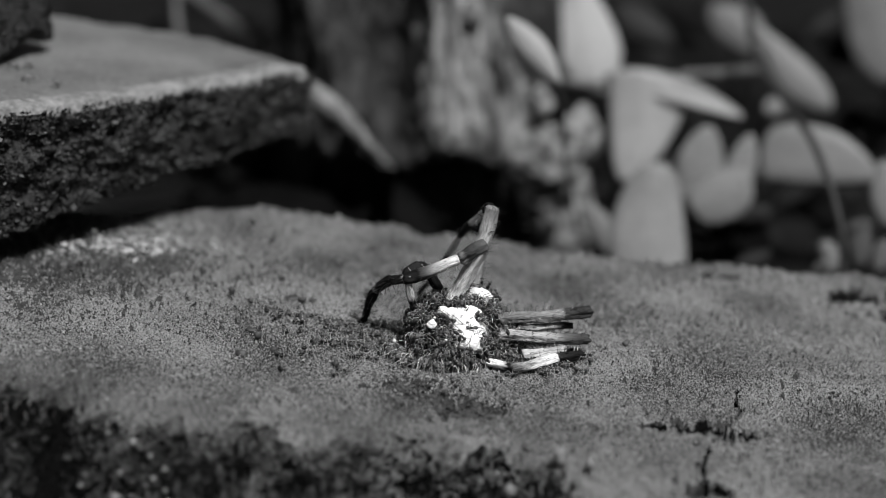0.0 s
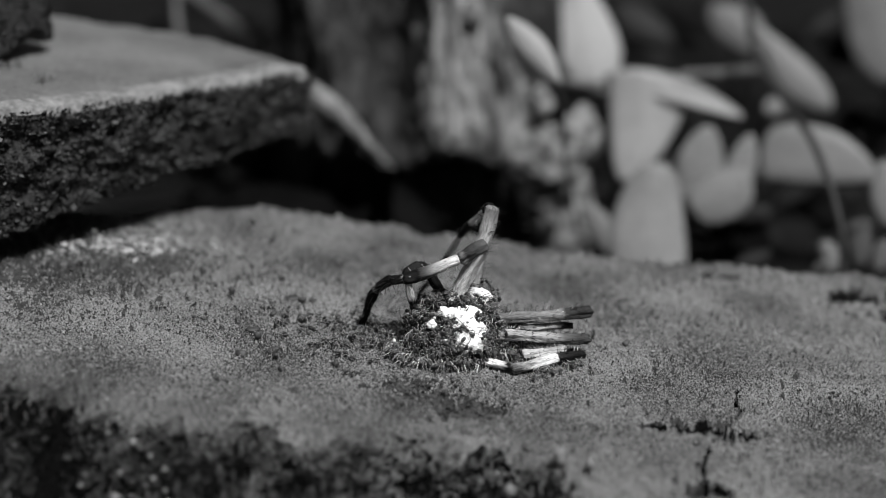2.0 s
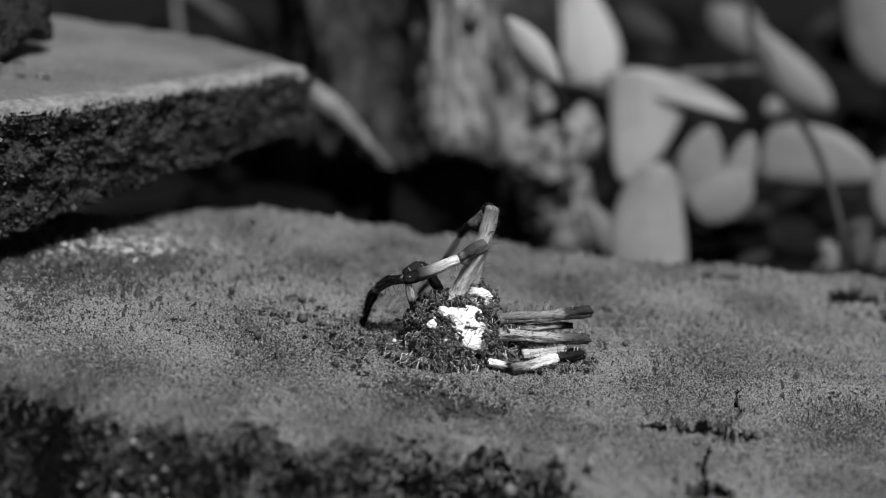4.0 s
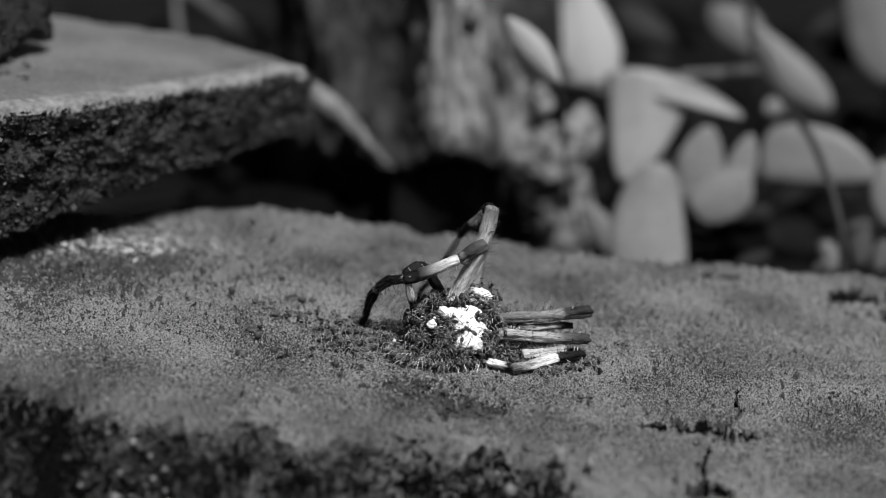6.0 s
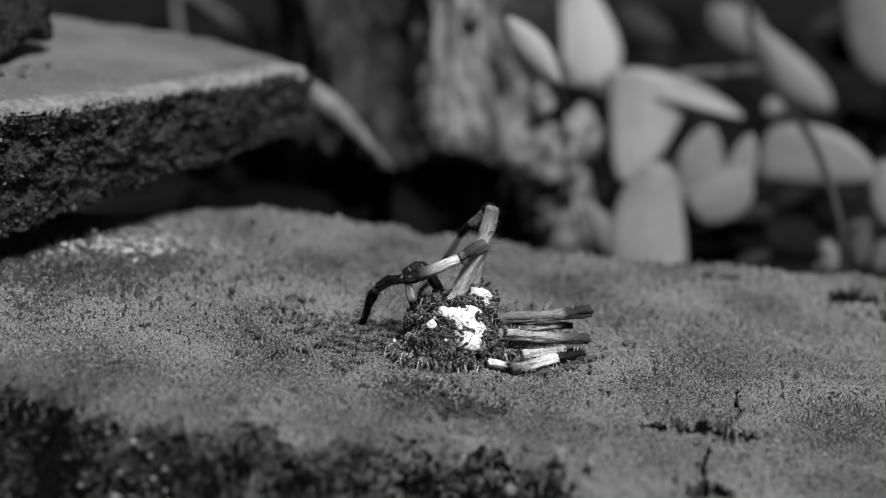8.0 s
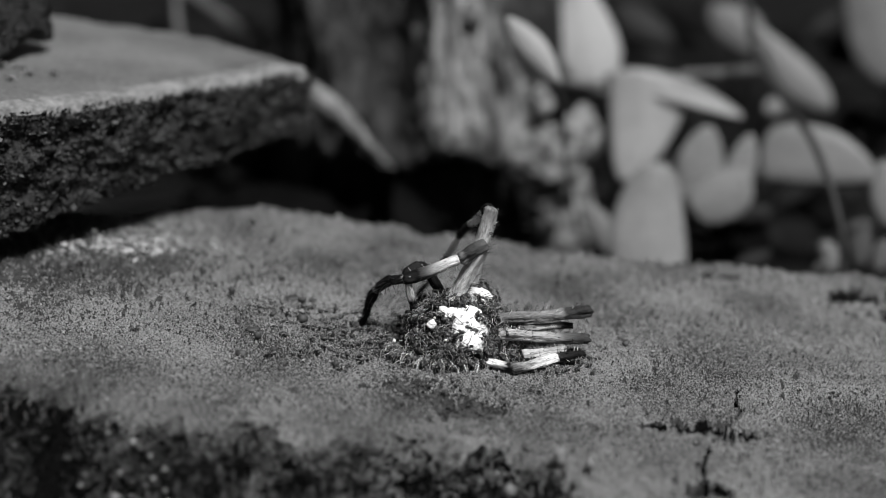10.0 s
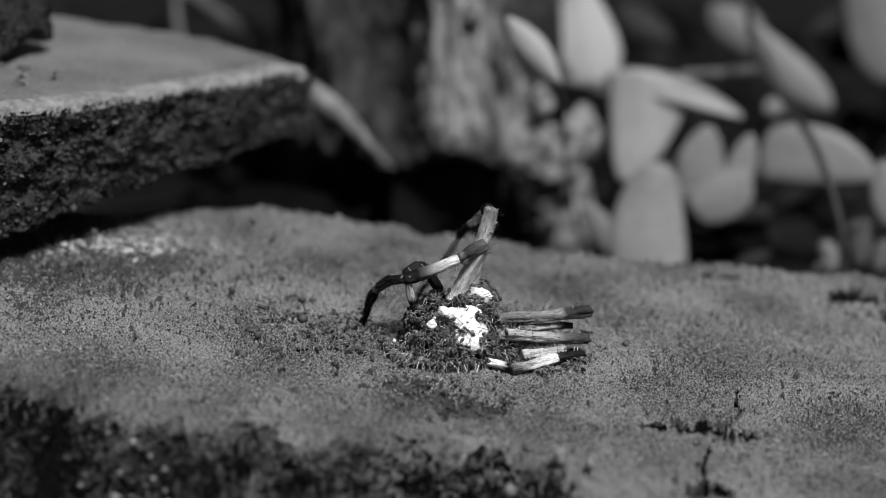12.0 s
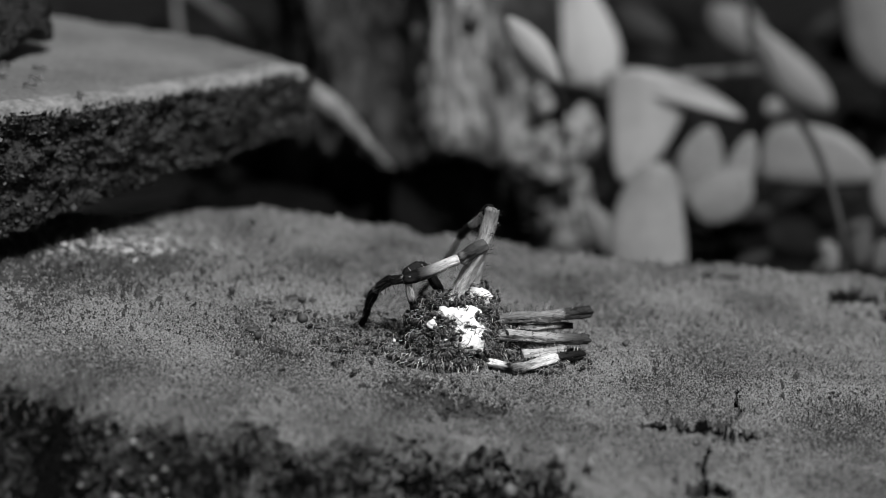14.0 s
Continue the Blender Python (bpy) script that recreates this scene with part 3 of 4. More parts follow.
        part("stalk", tube(curve([base, (0.7 * base[0] + 0.3 * low[0], base[1] + 7, 0.5 * base[2] - 20), low], 6), 0.5, 6), STEM, plant)
    thing("fallen_twig", tube(curve([(-40.1, 134.0, 23.2), (-35.1, 135.0, 16.9), (-28.5, 137.0, 10.4), (-21.2, 139.0, 1.8), (-14.0, 142.0, -7.1)]), [1.2 + 2.6 * math.sin(3.14 * (k / 32) ** 0.75) ** 2 - 0.6 * k / 32 for k in range(33)], 10), SPLIT_WOOD, "pale split stick leaning against the stump", "stick", "fallen twigs")
    thing("fallen_twig", tube(curve([(-84.8, 230.0, 26.9), (-70.1, 220.0, 18.7), (-54.0, 210.0, 9.7)]), 2.0, 8), TWIG, "grey twig lying behind the slab", "twig", "fallen twigs")
    thing("fallen_twig", tube(curve([(-80.9, 215.0, 30.5), (-80.7, 210.0, 21.2), (-79.4, 205.0, 13.7)]), 1.2, 8), TWIG, "short grey twig standing behind the slab", "twig", "fallen twigs")
    thing("fallen_twig", tube(curve([(68.4, 170.0, 12.0), (78.7, 168.0, 13.4), (91.6, 166.0, 15.0)]), 1.6, 8), TWIG, "thin grey twig lying among the leaves", "twig", "fallen twigs")
    part("stalk", tube(curve([(32.5, 166.0, 12.6), (38.4, 170.0, 9.8), (45.6, 176.0, 7.8)]), 1.3, 8), TWIG, plant, "pale leaf stalk")



def build_litter():
    pieces = []
    for _ in range(420):
        x, y = rng.uniform(-200, 230), rng.uniform(95, 420)
        if y < back_edge(x) + 14:
            continue
        v, f = leaf_shape(rng.uniform(12, 30), rng.uniform(6, 14), rng.uniform(-0.2, 0.5), rng.uniform(-0.2, 0.5))
        e = Euler((rng.uniform(0.9, 2.0), rng.uniform(-0.6, 0.6), rng.uniform(0, 6.28)))
        v = v @ np.array(e.to_matrix()).T
        pieces.append((v + np.array((x, y, -38 + rng.uniform(-2, 6))), f))
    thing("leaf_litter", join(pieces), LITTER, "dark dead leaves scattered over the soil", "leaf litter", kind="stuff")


# ---- grit, crumbs and moss ----
def pebble(size, seed, chunky):
    """A small angular grain; a chunky one has more facets."""
    r = np.random.default_rng(seed)
    if chunky:
        ring = np.arange(5) * 2 * np.pi / 5
        v = np.concatenate([[(0, 0, 1.0)], np.stack([0.9 * np.cos(ring), 0.9 * np.sin(ring), 0 * ring + 0.45], 1),
                            np.stack([0.9 * np.cos(ring + 0.63), 0.9 * np.sin(ring + 0.63), 0 * ring - 0.45], 1), [(0, 0, -1.0)]])
        f = [(0, 1 + k, 1 + (k + 1) % 5) for k in range(5)] + [(11, 6 + (k + 1) % 5, 6 + k) for k in range(5)]
        f += [q for k in range(5) for q in ((1 + k, 6 + k, 1 + (k + 1) % 5), (6 + k, 6 + (k + 1) % 5, 1 + (k + 1) % 5))]
        v = v * r.uniform(0.7, 1.2, (12, 1)) * size * r.uniform((0.7, 0.6, 0.35), (1.2, 1.1, 0.8))
    else:
        v = np.array([(1, 0, 0), (-1, 0, 0), (0, 1, 0), (0, -1, 0), (0, 0, 1), (0, 0, -1)], float)
        v = v * size * r.uniform(0.6, 1.2, (6, 1)) * r.uniform(0.6, 1.2, 3)
        f = [(0, 2, 4), (2, 1, 4), (1, 3, 4), (3, 0, 4), (2, 0, 5), (1, 2, 5), (3, 1, 5), (0, 3, 5)]
    a = r.uniform(0, 6.28)
    c, s = math.cos(a), math.sin(a)
    return v @ np.array([[c, -s, 0.2], [s, c, 0.1], [-0.2, 0, 1]]), f


def scatter(count, xs, ys, sizes, seed, lift=0.2, beyond=4):
    r = np.random.default_rng(seed)
    x, y = xs(r, count), ys(r, count)
    keep = (y > front_edge(x) - beyond) & (y < back_edge(x))
    x, y = x[keep], y[keep]
    z = stone_height(x, y)
    out = []
    for i in range(len(x)):
        s = sizes[0] + (sizes[1] - sizes[0]) * r.random() ** 3
        v, f = pebble(s, seed * 7919 + i, len(x) < 2000)
        out.append((v + np.array((x[i], y[i], z[i] + lift * s)), f))
    return leaning(join(out))


def build_grit():
    thing("grit", scatter(17000, lambda r, n: r.uniform(-100, 100, n), lambda r, n: r.normal(-2, 26, n), (0.09, 0.44), 5),
          GRIT, "fine mineral grit strewn over the paving stone", "grit", kind="stuff", smooth=False)
    thing("crumbs", scatter(950, lambda r, n: r.normal(-76, 9, n), lambda r, n: r.normal(57.5, 4, n), (0.3, 1.3), 6),
          CRUMB, "small heap of pale stone crumbs on the paving stone", "crumbs", kind="stuff", smooth=False)
    thing("grit", scatter(5000, lambda r, n: r.normal(60, 24, n), lambda r, n: r.normal(0, 9, n), (0.08, 0.32), 15),
          GRIT, "coarse patch of mineral grit on the paving stone", "grit", kind="stuff", smooth=False)
    thing("crumbs", scatter(480, lambda r, n: r.normal(-45, 4.5, n), lambda r, n: r.normal(-10, 3.0, n), (0.08, 0.34), 16),
          CRUMB, "scattered pale crumbs on the paving stone", "crumbs", kind="stuff", smooth=False)
    thing("crumbs", scatter(620, lambda r, n: r.normal(-68, 11, n), lambda r, n: r.normal(8, 2.6, n), (0.08, 0.36), 8),
          CRUMB, "thin trail of pale crumbs on the paving stone", "crumbs", kind="stuff", smooth=False)


def build_debris():
    thing("crumbs", scatter(210, lambda r, n: r.normal(-63, 4.5, n), lambda r, n: r.normal(-60, 8, n), (0.25, 0.75), 11, 7, 80),
          CRUMB, "pale crumbs caught in the dark moss", "crumbs", kind="stuff", smooth=False)
    thing("debris", scatter(1300, lambda r, n: r.normal(-98, 13, n), lambda r, n: r.normal(62, 8, n), (0.2, 0.9), 12),
          DEBRIS, "dark crumbs fallen below the slab", "debris", kind="stuff", smooth=False)
    # Real debris, packed dense so its dark colour also gives the slab's shade.
    thing("debris", scatter(8000, lambda r, n: r.normal(-90, 18, n), lambda r, n: r.normal(50, 13, n), (0.12, 0.55), 14),
          DEBRIS, "dark debris beside the slab, packed to stand for its shade too", "debris", kind="stuff", smooth=False)
    for x, y, size in ((-48.4, 24.6, 0.9), (39.8, -4.3, 0.95), (-26.0, 47.0, 0.7), (-49.5, 39.0, 0.7), (33.5, -5.5, 0.6), (-60.9, 8.7, 0.6), (48.0, -7.0, 0.6)):
        z = float(stone_height(np.array([x]), np.array([y]))[0])
        thing("soil_crumb", blob(spot(x, y, z + 0.55 * size), (size, size * 0.8, size * 0.8), 10, 14, 0.35, 0.8, int(size * 30)), DEBRIS, "dark crumb of soil on the paving stone", "crumb", "soil crumbs on the stone")
    for x, y, size in ((13.0, -62.5, 1.5), (22.5, -64.0, 1.9), (-37.5, -55.0, 0.8), (28.0, -67.0, 1.1)):
        z = float(stone_height(np.array([x]), np.array([y]))[0])
        thing("pebble", blob(spot(x, y, z + 1.3 * size), (size * 0.7, size * 0.7, size * 1.15), 14, 18, 0.3, 1.5, int(size * 10)), LIT_RIM_AND_PEBBLE, "small pale pebble in the dark moss", "pebble", "pebbles along the stone edge")
    thing("crumbs", scatter(60, lambda r, n: r.uniform(-95, 20, n), lambda r, n: r.normal(-62, 9, n), (0.25, 0.8), 19, 6, 80),
          CRUMB, "single pale crumbs in the dark moss", "crumbs", kind="stuff", smooth=False)
    thing("debris", scatter(90, lambda r, n: r.normal(82, 4, n), lambda r, n: r.normal(-34, 2.2, n), (0.2, 0.6), 18),
          DEBRIS, "small dark clump of debris on the paving stone", "debris", kind="stuff", smooth=False)
    thing("debris", scatter(2200, lambda r, n: r.uniform(-105, 105, n), lambda r, n: r.normal(4, 27, n), (0.1, 0.5), 9),
          DEBRIS, "dark specks of debris on the paving stone", "debris", kind="stuff", smooth=False)
    thing("debris", scatter(700, lambda r, n: r.normal(-1, 8, n), lambda r, n: -30.5 + r.normal(0, 5.5, n), (0.2, 0.8), 10),
          DEBRIS, "dark crusty bits in the shallow hollow", "debris", kind="stuff", smooth=False)
    for i, (x, y, wide, high) in enumerate(((-48.5, 25.4, 0.6, 0.9), (-34.5, 23.6, 1.5, 0.45), (-39.2, 16.2, 1.2, 0.4), (-38.1, 13.5, 0.6, 0.4), (-42.0, 4.7, 1.1, 0.5), (-40.7, 1.1, 0.6, 0.8), (-43.5, -8.6, 1.1, 0.6), (-36.6, -6.4, 0.6, 0.6), (-35.4, -11.7, 0.5, 0.5), (-34.5, -15.8, 0.6, 0.45), (-23.0, -12.7, 0.6, 0.6), (-31.9, 20.4, 0.7, 0.6), (-29.8, 22.2, 0.7, 0.5), (-31.3, 10.1, 0.9, 0.8))):
        z = float(stone_height(np.array([x]), np.array([y]))[0])
        thing("soil_crumb", blob(spot(x, y, z + 0.8 * high), (1.3 * wide, wide, 1.35 * high), 9, 12, 0.35, 0.7, 300 + i), DEBRIS, "small dark crumb of soil on the stone", "crumb", "soil crumbs beside the spider")
    # Bits crowded along the right crescent, their dark colour deepening the rim's shade.
    thing("debris", scatter(750, lambda r, n: r.normal(6.2, 3.2, n), lambda r, n: r.normal(-36.2, 2.4, n), (0.25, 0.8), 23),
          DEBRIS, "dark crusty bits in the shallow hollow", "debris", kind="stuff", smooth=False)


def build_moss():
    """Small leaflets piled over the crumbling front edge."""
    r = np.random.default_rng(17)
    pieces, greyer = [], []
    x = r.uniform(-112, 34, 19000)
    flat = np.stack([x, x * 0, x * 0], 1)
    y = front_edge(x) + 0.5 - np.abs(r.normal(0, 13, len(x))) + 2 * fbm(flat, 6, 3, 43) + r.normal(0, 1.6, len(x))
    z = stone_height(x, y) + 3.6 * np.clip(fbm(np.stack([x, y, x * 0], 1), 5, 3, 44), 0, 1)
    patch = fbm(np.stack([x, y, x * 0 + 3], 1), 6, 3, 45)
    bare = np.where(x < -50, -0.38, -0.5) - 0.8 * np.exp(-((x + 66) / 5.0) ** 2 - ((y + 58) / 9.0) ** 2)
    for i in np.flatnonzero(patch > bare + r.normal(0, 0.15, len(x))):
        s = r.uniform(0.35, 1.1)
        e = np.array(Euler((r.uniform(-1.2, 1.2), r.uniform(-1.2, 1.2), r.uniform(0, 6.28))).to_matrix())
        v = np.array([(0, 0, 0), (0.35 * s, 0.1, 0.5 * s), (0, 0.25, 1.2 * s), (-0.35 * s, 0.1, 0.5 * s), (0, -0.15, 0.5 * s)]) @ e.T
        (greyer if x[i] > -42 + 6 * patch[i] else pieces).append((v + np.array((x[i], y[i], z[i] - 0.1)), [(0, 1, 4), (1, 2, 4), (2, 3, 4), (3, 0, 4), (0, 3, 1), (1, 3, 2)]))
    thing("moss", leaning(join(pieces)), MOSS, "dark moss tufts on the crumbling stone edge", "moss", kind="stuff", smooth=False)
    thing("moss", leaning(join(greyer)), MOSS_GREY, "greyish moss tufts on the crumbling stone edge", "moss", kind="stuff", smooth=False)
    pieces = []
    for p, n in GRIPS:
        s = r.uniform(0.4, 1.15) * (1 + 0.6 * (r.random() < 0.06))
        tilt = (Vector(n) + Vector(r.normal(0, 0.55, 3)) + Vector((0, 0, 0.4))).to_track_quat("Z", "Y").to_matrix()
        v = np.array([(0, 0, 0), (0.45 * s, 0.1, 0.5 * s), (0, 0.25, 1.2 * s), (-0.45 * s, 0.1, 0.5 * s), (0, -0.15, 0.5 * s)]) @ np.array(tilt).T
        pieces.append((v + p, [(0, 1, 4), (1, 2, 4), (2, 3, 4), (3, 0, 4), (0, 3, 1), (1, 3, 2)]))
    thing("lichen", leaning(join(pieces)), LICHEN, "small grey lichen and moss flakes on the broken stone faces", "lichen", kind="stuff", smooth=False)


# ---- the dead spider ----
LUMPS = [((2.1, -5, 2.2), (10.5, 11.0, 8.4)), ((7.9, -0.6, 7.2), (3.3, 4.4, 4.4)), ((12.0, -4, 2.2), (4.9, 5.7, 4.0))]
LUMPS = [(spot(*c), size) for c, size in LUMPS]
# places and sizes of the torn white flesh
FLESH_SPOTS = [(0.0, -8.1, 10.2, 0.9), (1.5, -9.3, 9.9, 1.2), (2.9, -10.4, 9.5, 1.4), (4.4, -9.4, 9.6, 1.3), (6.3, -8.6, 9.3, 1.4), (7.2, -9.7, 8.5, 0.8), (3.7, -12.0, 8.5, 1.6), (5.5, -12.0, 7.9, 1.6),
               (6.9, -12.5, 6.9, 1.5), (4.6, -13.5, 7.1, 1.5), (6.0, -14.0, 5.7, 1.5), (7.3, -13.2, 5.8, 1.0), (4.1, -14.9, 5.3, 1.1), (4.8, -15.1, 4.4, 0.9), (0.7, -14.7, 6.2, 0.6), (6.4, 0.3, 11.3, 1.3), (7.8, -1.5, 11.5, 1.6), (9.2, -2.1, 11.2, 1.5), (8.6, -3.3, 10.4, 1.3), (7.0, -3.0, 11.0, 1.3), (5.0, -13.6, 6.6, 1.6), (6.4, -13.9, 5.4, 1.6), (6.8, -14.2, 4.6, 1.2), (5.6, -14.9, 4.6, 1.1)]
CRUMB_SPOTS = [(-2.5, -13.1, 8.6, 1.1), (-10.4, -11.5, 4.4, 0.6), (0.6, -16.1, 6.3, 0.5), (-1.7, -10.7, 9.2, 0.4)]
FLESH_SPOTS, CRUMB_SPOTS = [spot(*q) for q in FLESH_SPOTS], [spot(*q) for q in CRUMB_SPOTS]


def segment_shape(length, r0, r1, seed=0, flat=0.88, belly=0.05, cut=False):
    """A ridged leg segment along local z."""
    n, sides = 34, 24
    t = 0.5 - 0.5 * np.cos(np.linspace(0.06, 1, n) * np.pi)
    z = length * t
    rad = (r0 + (r1 - r0) * t) * (1 + belly * np.sin(np.pi * t))
    rad *= np.minimum(1, np.sqrt(np.maximum(0.0, np.minimum(z + 0.45, length - z + (0.12 if cut else 0.3))) / (0.35 if cut else 0.9))) ** 0.8
    a = np.linspace(0, 2 * np.pi, sides, endpoint=False)
    tt, aa = np.meshgrid(np.arange(n), a, indexing="ij")
    rr = rad[tt.ravel()]
    aa = aa.ravel()
    zz = z[tt.ravel()]
    skin = np.stack([np.cos(aa) * 2, np.sin(aa) * 2, zz * 0.25 + seed * 9], 1)
    rr = rr * (1 + 0.24 * fbm(skin, 0.8, 3, seed, 0.6) + 0.05 * fbm(skin * (1, 1, 3), 0.5, 2, seed + 5) + 0.07 * np.cos(5 * aa + seed + 0.05 * zz))
    # ragged cut end
    zz = zz + (0.35 if cut else 0.05) * np.sin(3 * aa + seed) * (zz / length) ** 12
    # a slight sag and twist so that no piece is dead straight
    v = np.stack([rr * np.cos(aa) + 0.18 * np.sin(zz * 0.35 + seed), flat * rr * np.sin(aa) + 0.15 * np.cos(zz * 0.4 + seed), zz], 1)
    f = [tuple(q) for q in grid_faces(n, sides, True)] + [tuple(range(sides)), tuple(range(len(v) - 1, len(v) - sides - 1, -1))]
    return v, f


def bristle_shape(length, r0, r1, count, size, seed, lean=0.3):
    r = np.random.default_rng(seed)
    out = []
    for _ in range(count):
        t = r.uniform(0.08, 0.96)
        a = r.uniform(0, 6.28)
        d = np.array((math.cos(a), math.sin(a), lean * r.uniform(0.3, 1.4)))
        rad = (r0 + (r1 - r0) * t)
        start = np.array((rad * d[0] * 0.95, rad * d[1] * 0.8, length * t))
        s = size * r.uniform(0.4, 1.2)
        path = [start, start + d * s * 0.5, start + d * s + np.array((0, 0, 0.12 * s))]
        out.append(tube(path, [0.07, 0.05, 0.02], 4))
    return join(out)


def flesh_patch(centre, radii, seed):
    """Ragged skin raised over an ellipsoid round the flesh spots that lie on it."""
    th = np.linspace(0.1, 2.2, 230)
    ph = np.linspace(math.pi * 0.9, math.pi * 2.1, 330)
    t, p = np.meshgrid(th, ph, indexing="ij")
    n = np.stack([np.sin(t) * np.cos(p), np.sin(t) * np.sin(p), np.cos(t)], -1).reshape(-1, 3)
    v = np.array(centre) + n * np.array(radii)
    m = np.full(len(v), -9.0)
    for x, y, z, s in FLESH_SPOTS:
        m = np.maximum(m, 1 - np.linalg.norm(v - np.array((x, y, z)), axis=1) / (s * 1.5))
    m += 0.32 * fbm(v, 1.5, 4, seed, 0.65)
    up = 0.8 * np.sqrt(np.clip(m, 0, 1)) + np.where(m > 0, 0.5 * np.abs(fbm(v * (1, 1, 0.6), 3.0, 3, seed + 9, 0.5)), -0.4)
    v = v + n * up[:, None]
    f = grid_faces(len(th), len(ph))
    f = f[(m[f] > -0.08).all(1)]
    used, inverse = np.unique(f, return_inverse=True)
    return v[used], [tuple(q) for q in inverse.reshape(f.shape)]


def leg_piece(name, a, b, r0, r1, mat, parent, seed, cut):
    length = float(np.linalg.norm(np.subtract(b, a)))
    m = between(a, b)
    ob = part(name, segment_shape(length, r0, r1, seed, cut=cut), mat, parent, at=m)
    return ob, length, m


def build_spider():
    spider = thing("dead_spider", None, None, "dismembered dead spider with banded bristly legs on the stone", "spider",
                   at=Matrix.Translation((0.001, -0.005, 0.0)))
    part("abdomen", blob(LUMPS[0][0], (10.3, 10.8, 8.2), 40, 60, 0.07, 3.0, 71), CHITIN, spider, "dark gnawed abdomen")
    part("cephalothorax", join([blob(LUMPS[1][0], (3.1, 4.2, 4.2), 24, 36, 0.1, 2.0, 72), blob(LUMPS[2][0], (4.7, 5.5, 3.8), 24, 36, 0.1, 2.0, 73)]), CHITIN, spider, "dark gnawed front body")
    for k, (centre, radii) in enumerate(LUMPS[:2]):
        part("flesh", flesh_patch(centre, radii, 81 + k), FLESH, spider, "torn white flesh")
    for x, y, z, s in CRUMB_SPOTS:
        part("flesh_crumb", blob((x, y, z), (s * 0.85, s * 0.6, s * 0.7), 18, 24, 0.7, 1.1, int(s * 50)), FLESH, spider, "small white shred")

    legs = {}

    def leg(key, pieces):
        """pieces: (a, b, r0, r1, stops, bristles, pale bristles, size)."""
        root = None
        for k, (a, b, r0, r1, stops, dark_n, pale_n, size) in enumerate(pieces):
            a, b = spot(*a), spot(*b)
            mat = banded("leg_shell", stops)
            seed = 100 + len(PLACED)
            ob, length, m = leg_piece("leg" if k == 0 else "leg_segment", a, b, r0, r1, mat, root or spider, seed, "side" in key)
            root = root or ob
            if dark_n:
                part("bristles", bristle_shape(length, r0, r1, dark_n, size, seed), BRISTLE, root, "dark bristles", at=m)
            if pale_n:
                part("bristles", bristle_shape(length, r0, r1, pale_n, size * 0.7, seed + 1), BRISTLE_PALE, root, "pale bristles", at=m)
        legs[key] = root

    D = 0.004
    leg("bent", [((1.9, -2.0, 9.6), (8.6, -4.0, 23.4), 1.75, 1.9, [(0, 0.95), (7, 0.9), (11, 0.6), (15.5, 0.25)], 8, 7, 1.4),
                 ((9.3, -4.6, 23.9), (3.4, -5.6, 20.5), 1.35, 1.5, [(0, 0.14), (2.0, 0.08), (4.0, 0.04), (6, 0.02), (7, 0.12)], 9, 0, 1.4),
                 ((3.6, -5.6, 20.6), (-8.5, -4.4, 15.4), 1.3, 1.35, [(0, 0.5), (2, 0.62), (5.0, 0.55), (8.5, 0.1), (10.5, D), (13, D)], 12, 18, 1.4),
                 ((-7.6, -3.8, 15.9), (-11.5, -2.0, 14.4), 1.15, 1.1, [(0, 0.44), (1.5, 0.35), (2.2, D), (4.3, D)], 12, 0, 2.1),
                 ((-11.0, -2.2, 14.7), (-14.8, 2.0, 10.6), 1.2, 1.1, [(0, D), (5.6, D), (6.2, 0.18)], 39, 0, 2.0),
                 ((-14.6, 1.8, 10.8), (-16.7, 4.8, 5.5), 1.0, 0.85, [(0, 0.25), (0.7, D), (6.5, D)], 39, 0, 1.8),
                 ((-16.6, 4.6, 5.7), (-18.1, 7.0, 0.2), 0.85, 0.7, [(0, D), (6, D)], 33, 0, 1.5)])
    leg("raised", [((6.0, 3.0, 10.8), (10.8, 6.0, 28.8), 1.9, 1.6, [(0, 0.22), (8, 0.36), (15, 0.42), (18.5, 0.2)], 80, 10, 1.9),
                   ((10.6, 6.8, 28.6), (9.2, 9.0, 26.5), 1.1, 1.0, [(0, D), (3.3, D)], 6, 0, 1.4),
                   ((9.4, 8.8, 26.8), (6.1, 14.0, 21.6), 0.95, 0.9, [(0, 0.79), (7, 0.85), (8.2, 0.18)], 10, 3, 1.1),
                   ((6.2, 13.8, 21.8), (3.7, 18.0, 17.5), 0.9, 0.8, [(0, D), (5.6, D), (6.4, 0.18)], 15, 0, 1.6),
                   ((3.8, 17.8, 17.7), (0.8, 22.0, 11.1), 0.78, 0.68, [(0, 0.79), (7.4, 0.70), (8.4, 0.05)], 12, 0, 1.4),
                   ((0.9, 21.8, 11.3), (-3.6, 25.6, 3.0), 0.62, 0.55, [(0, D), (4, D), (6, 0.08), (10, 0.06)], 18, 0, 1.4),
                   ((-3.5, 25.5, 3.2), (-5.7, 26.5, 0.2), 0.65, 0.5, [(0, D), (4, D)], 12, 0, 1.1)])
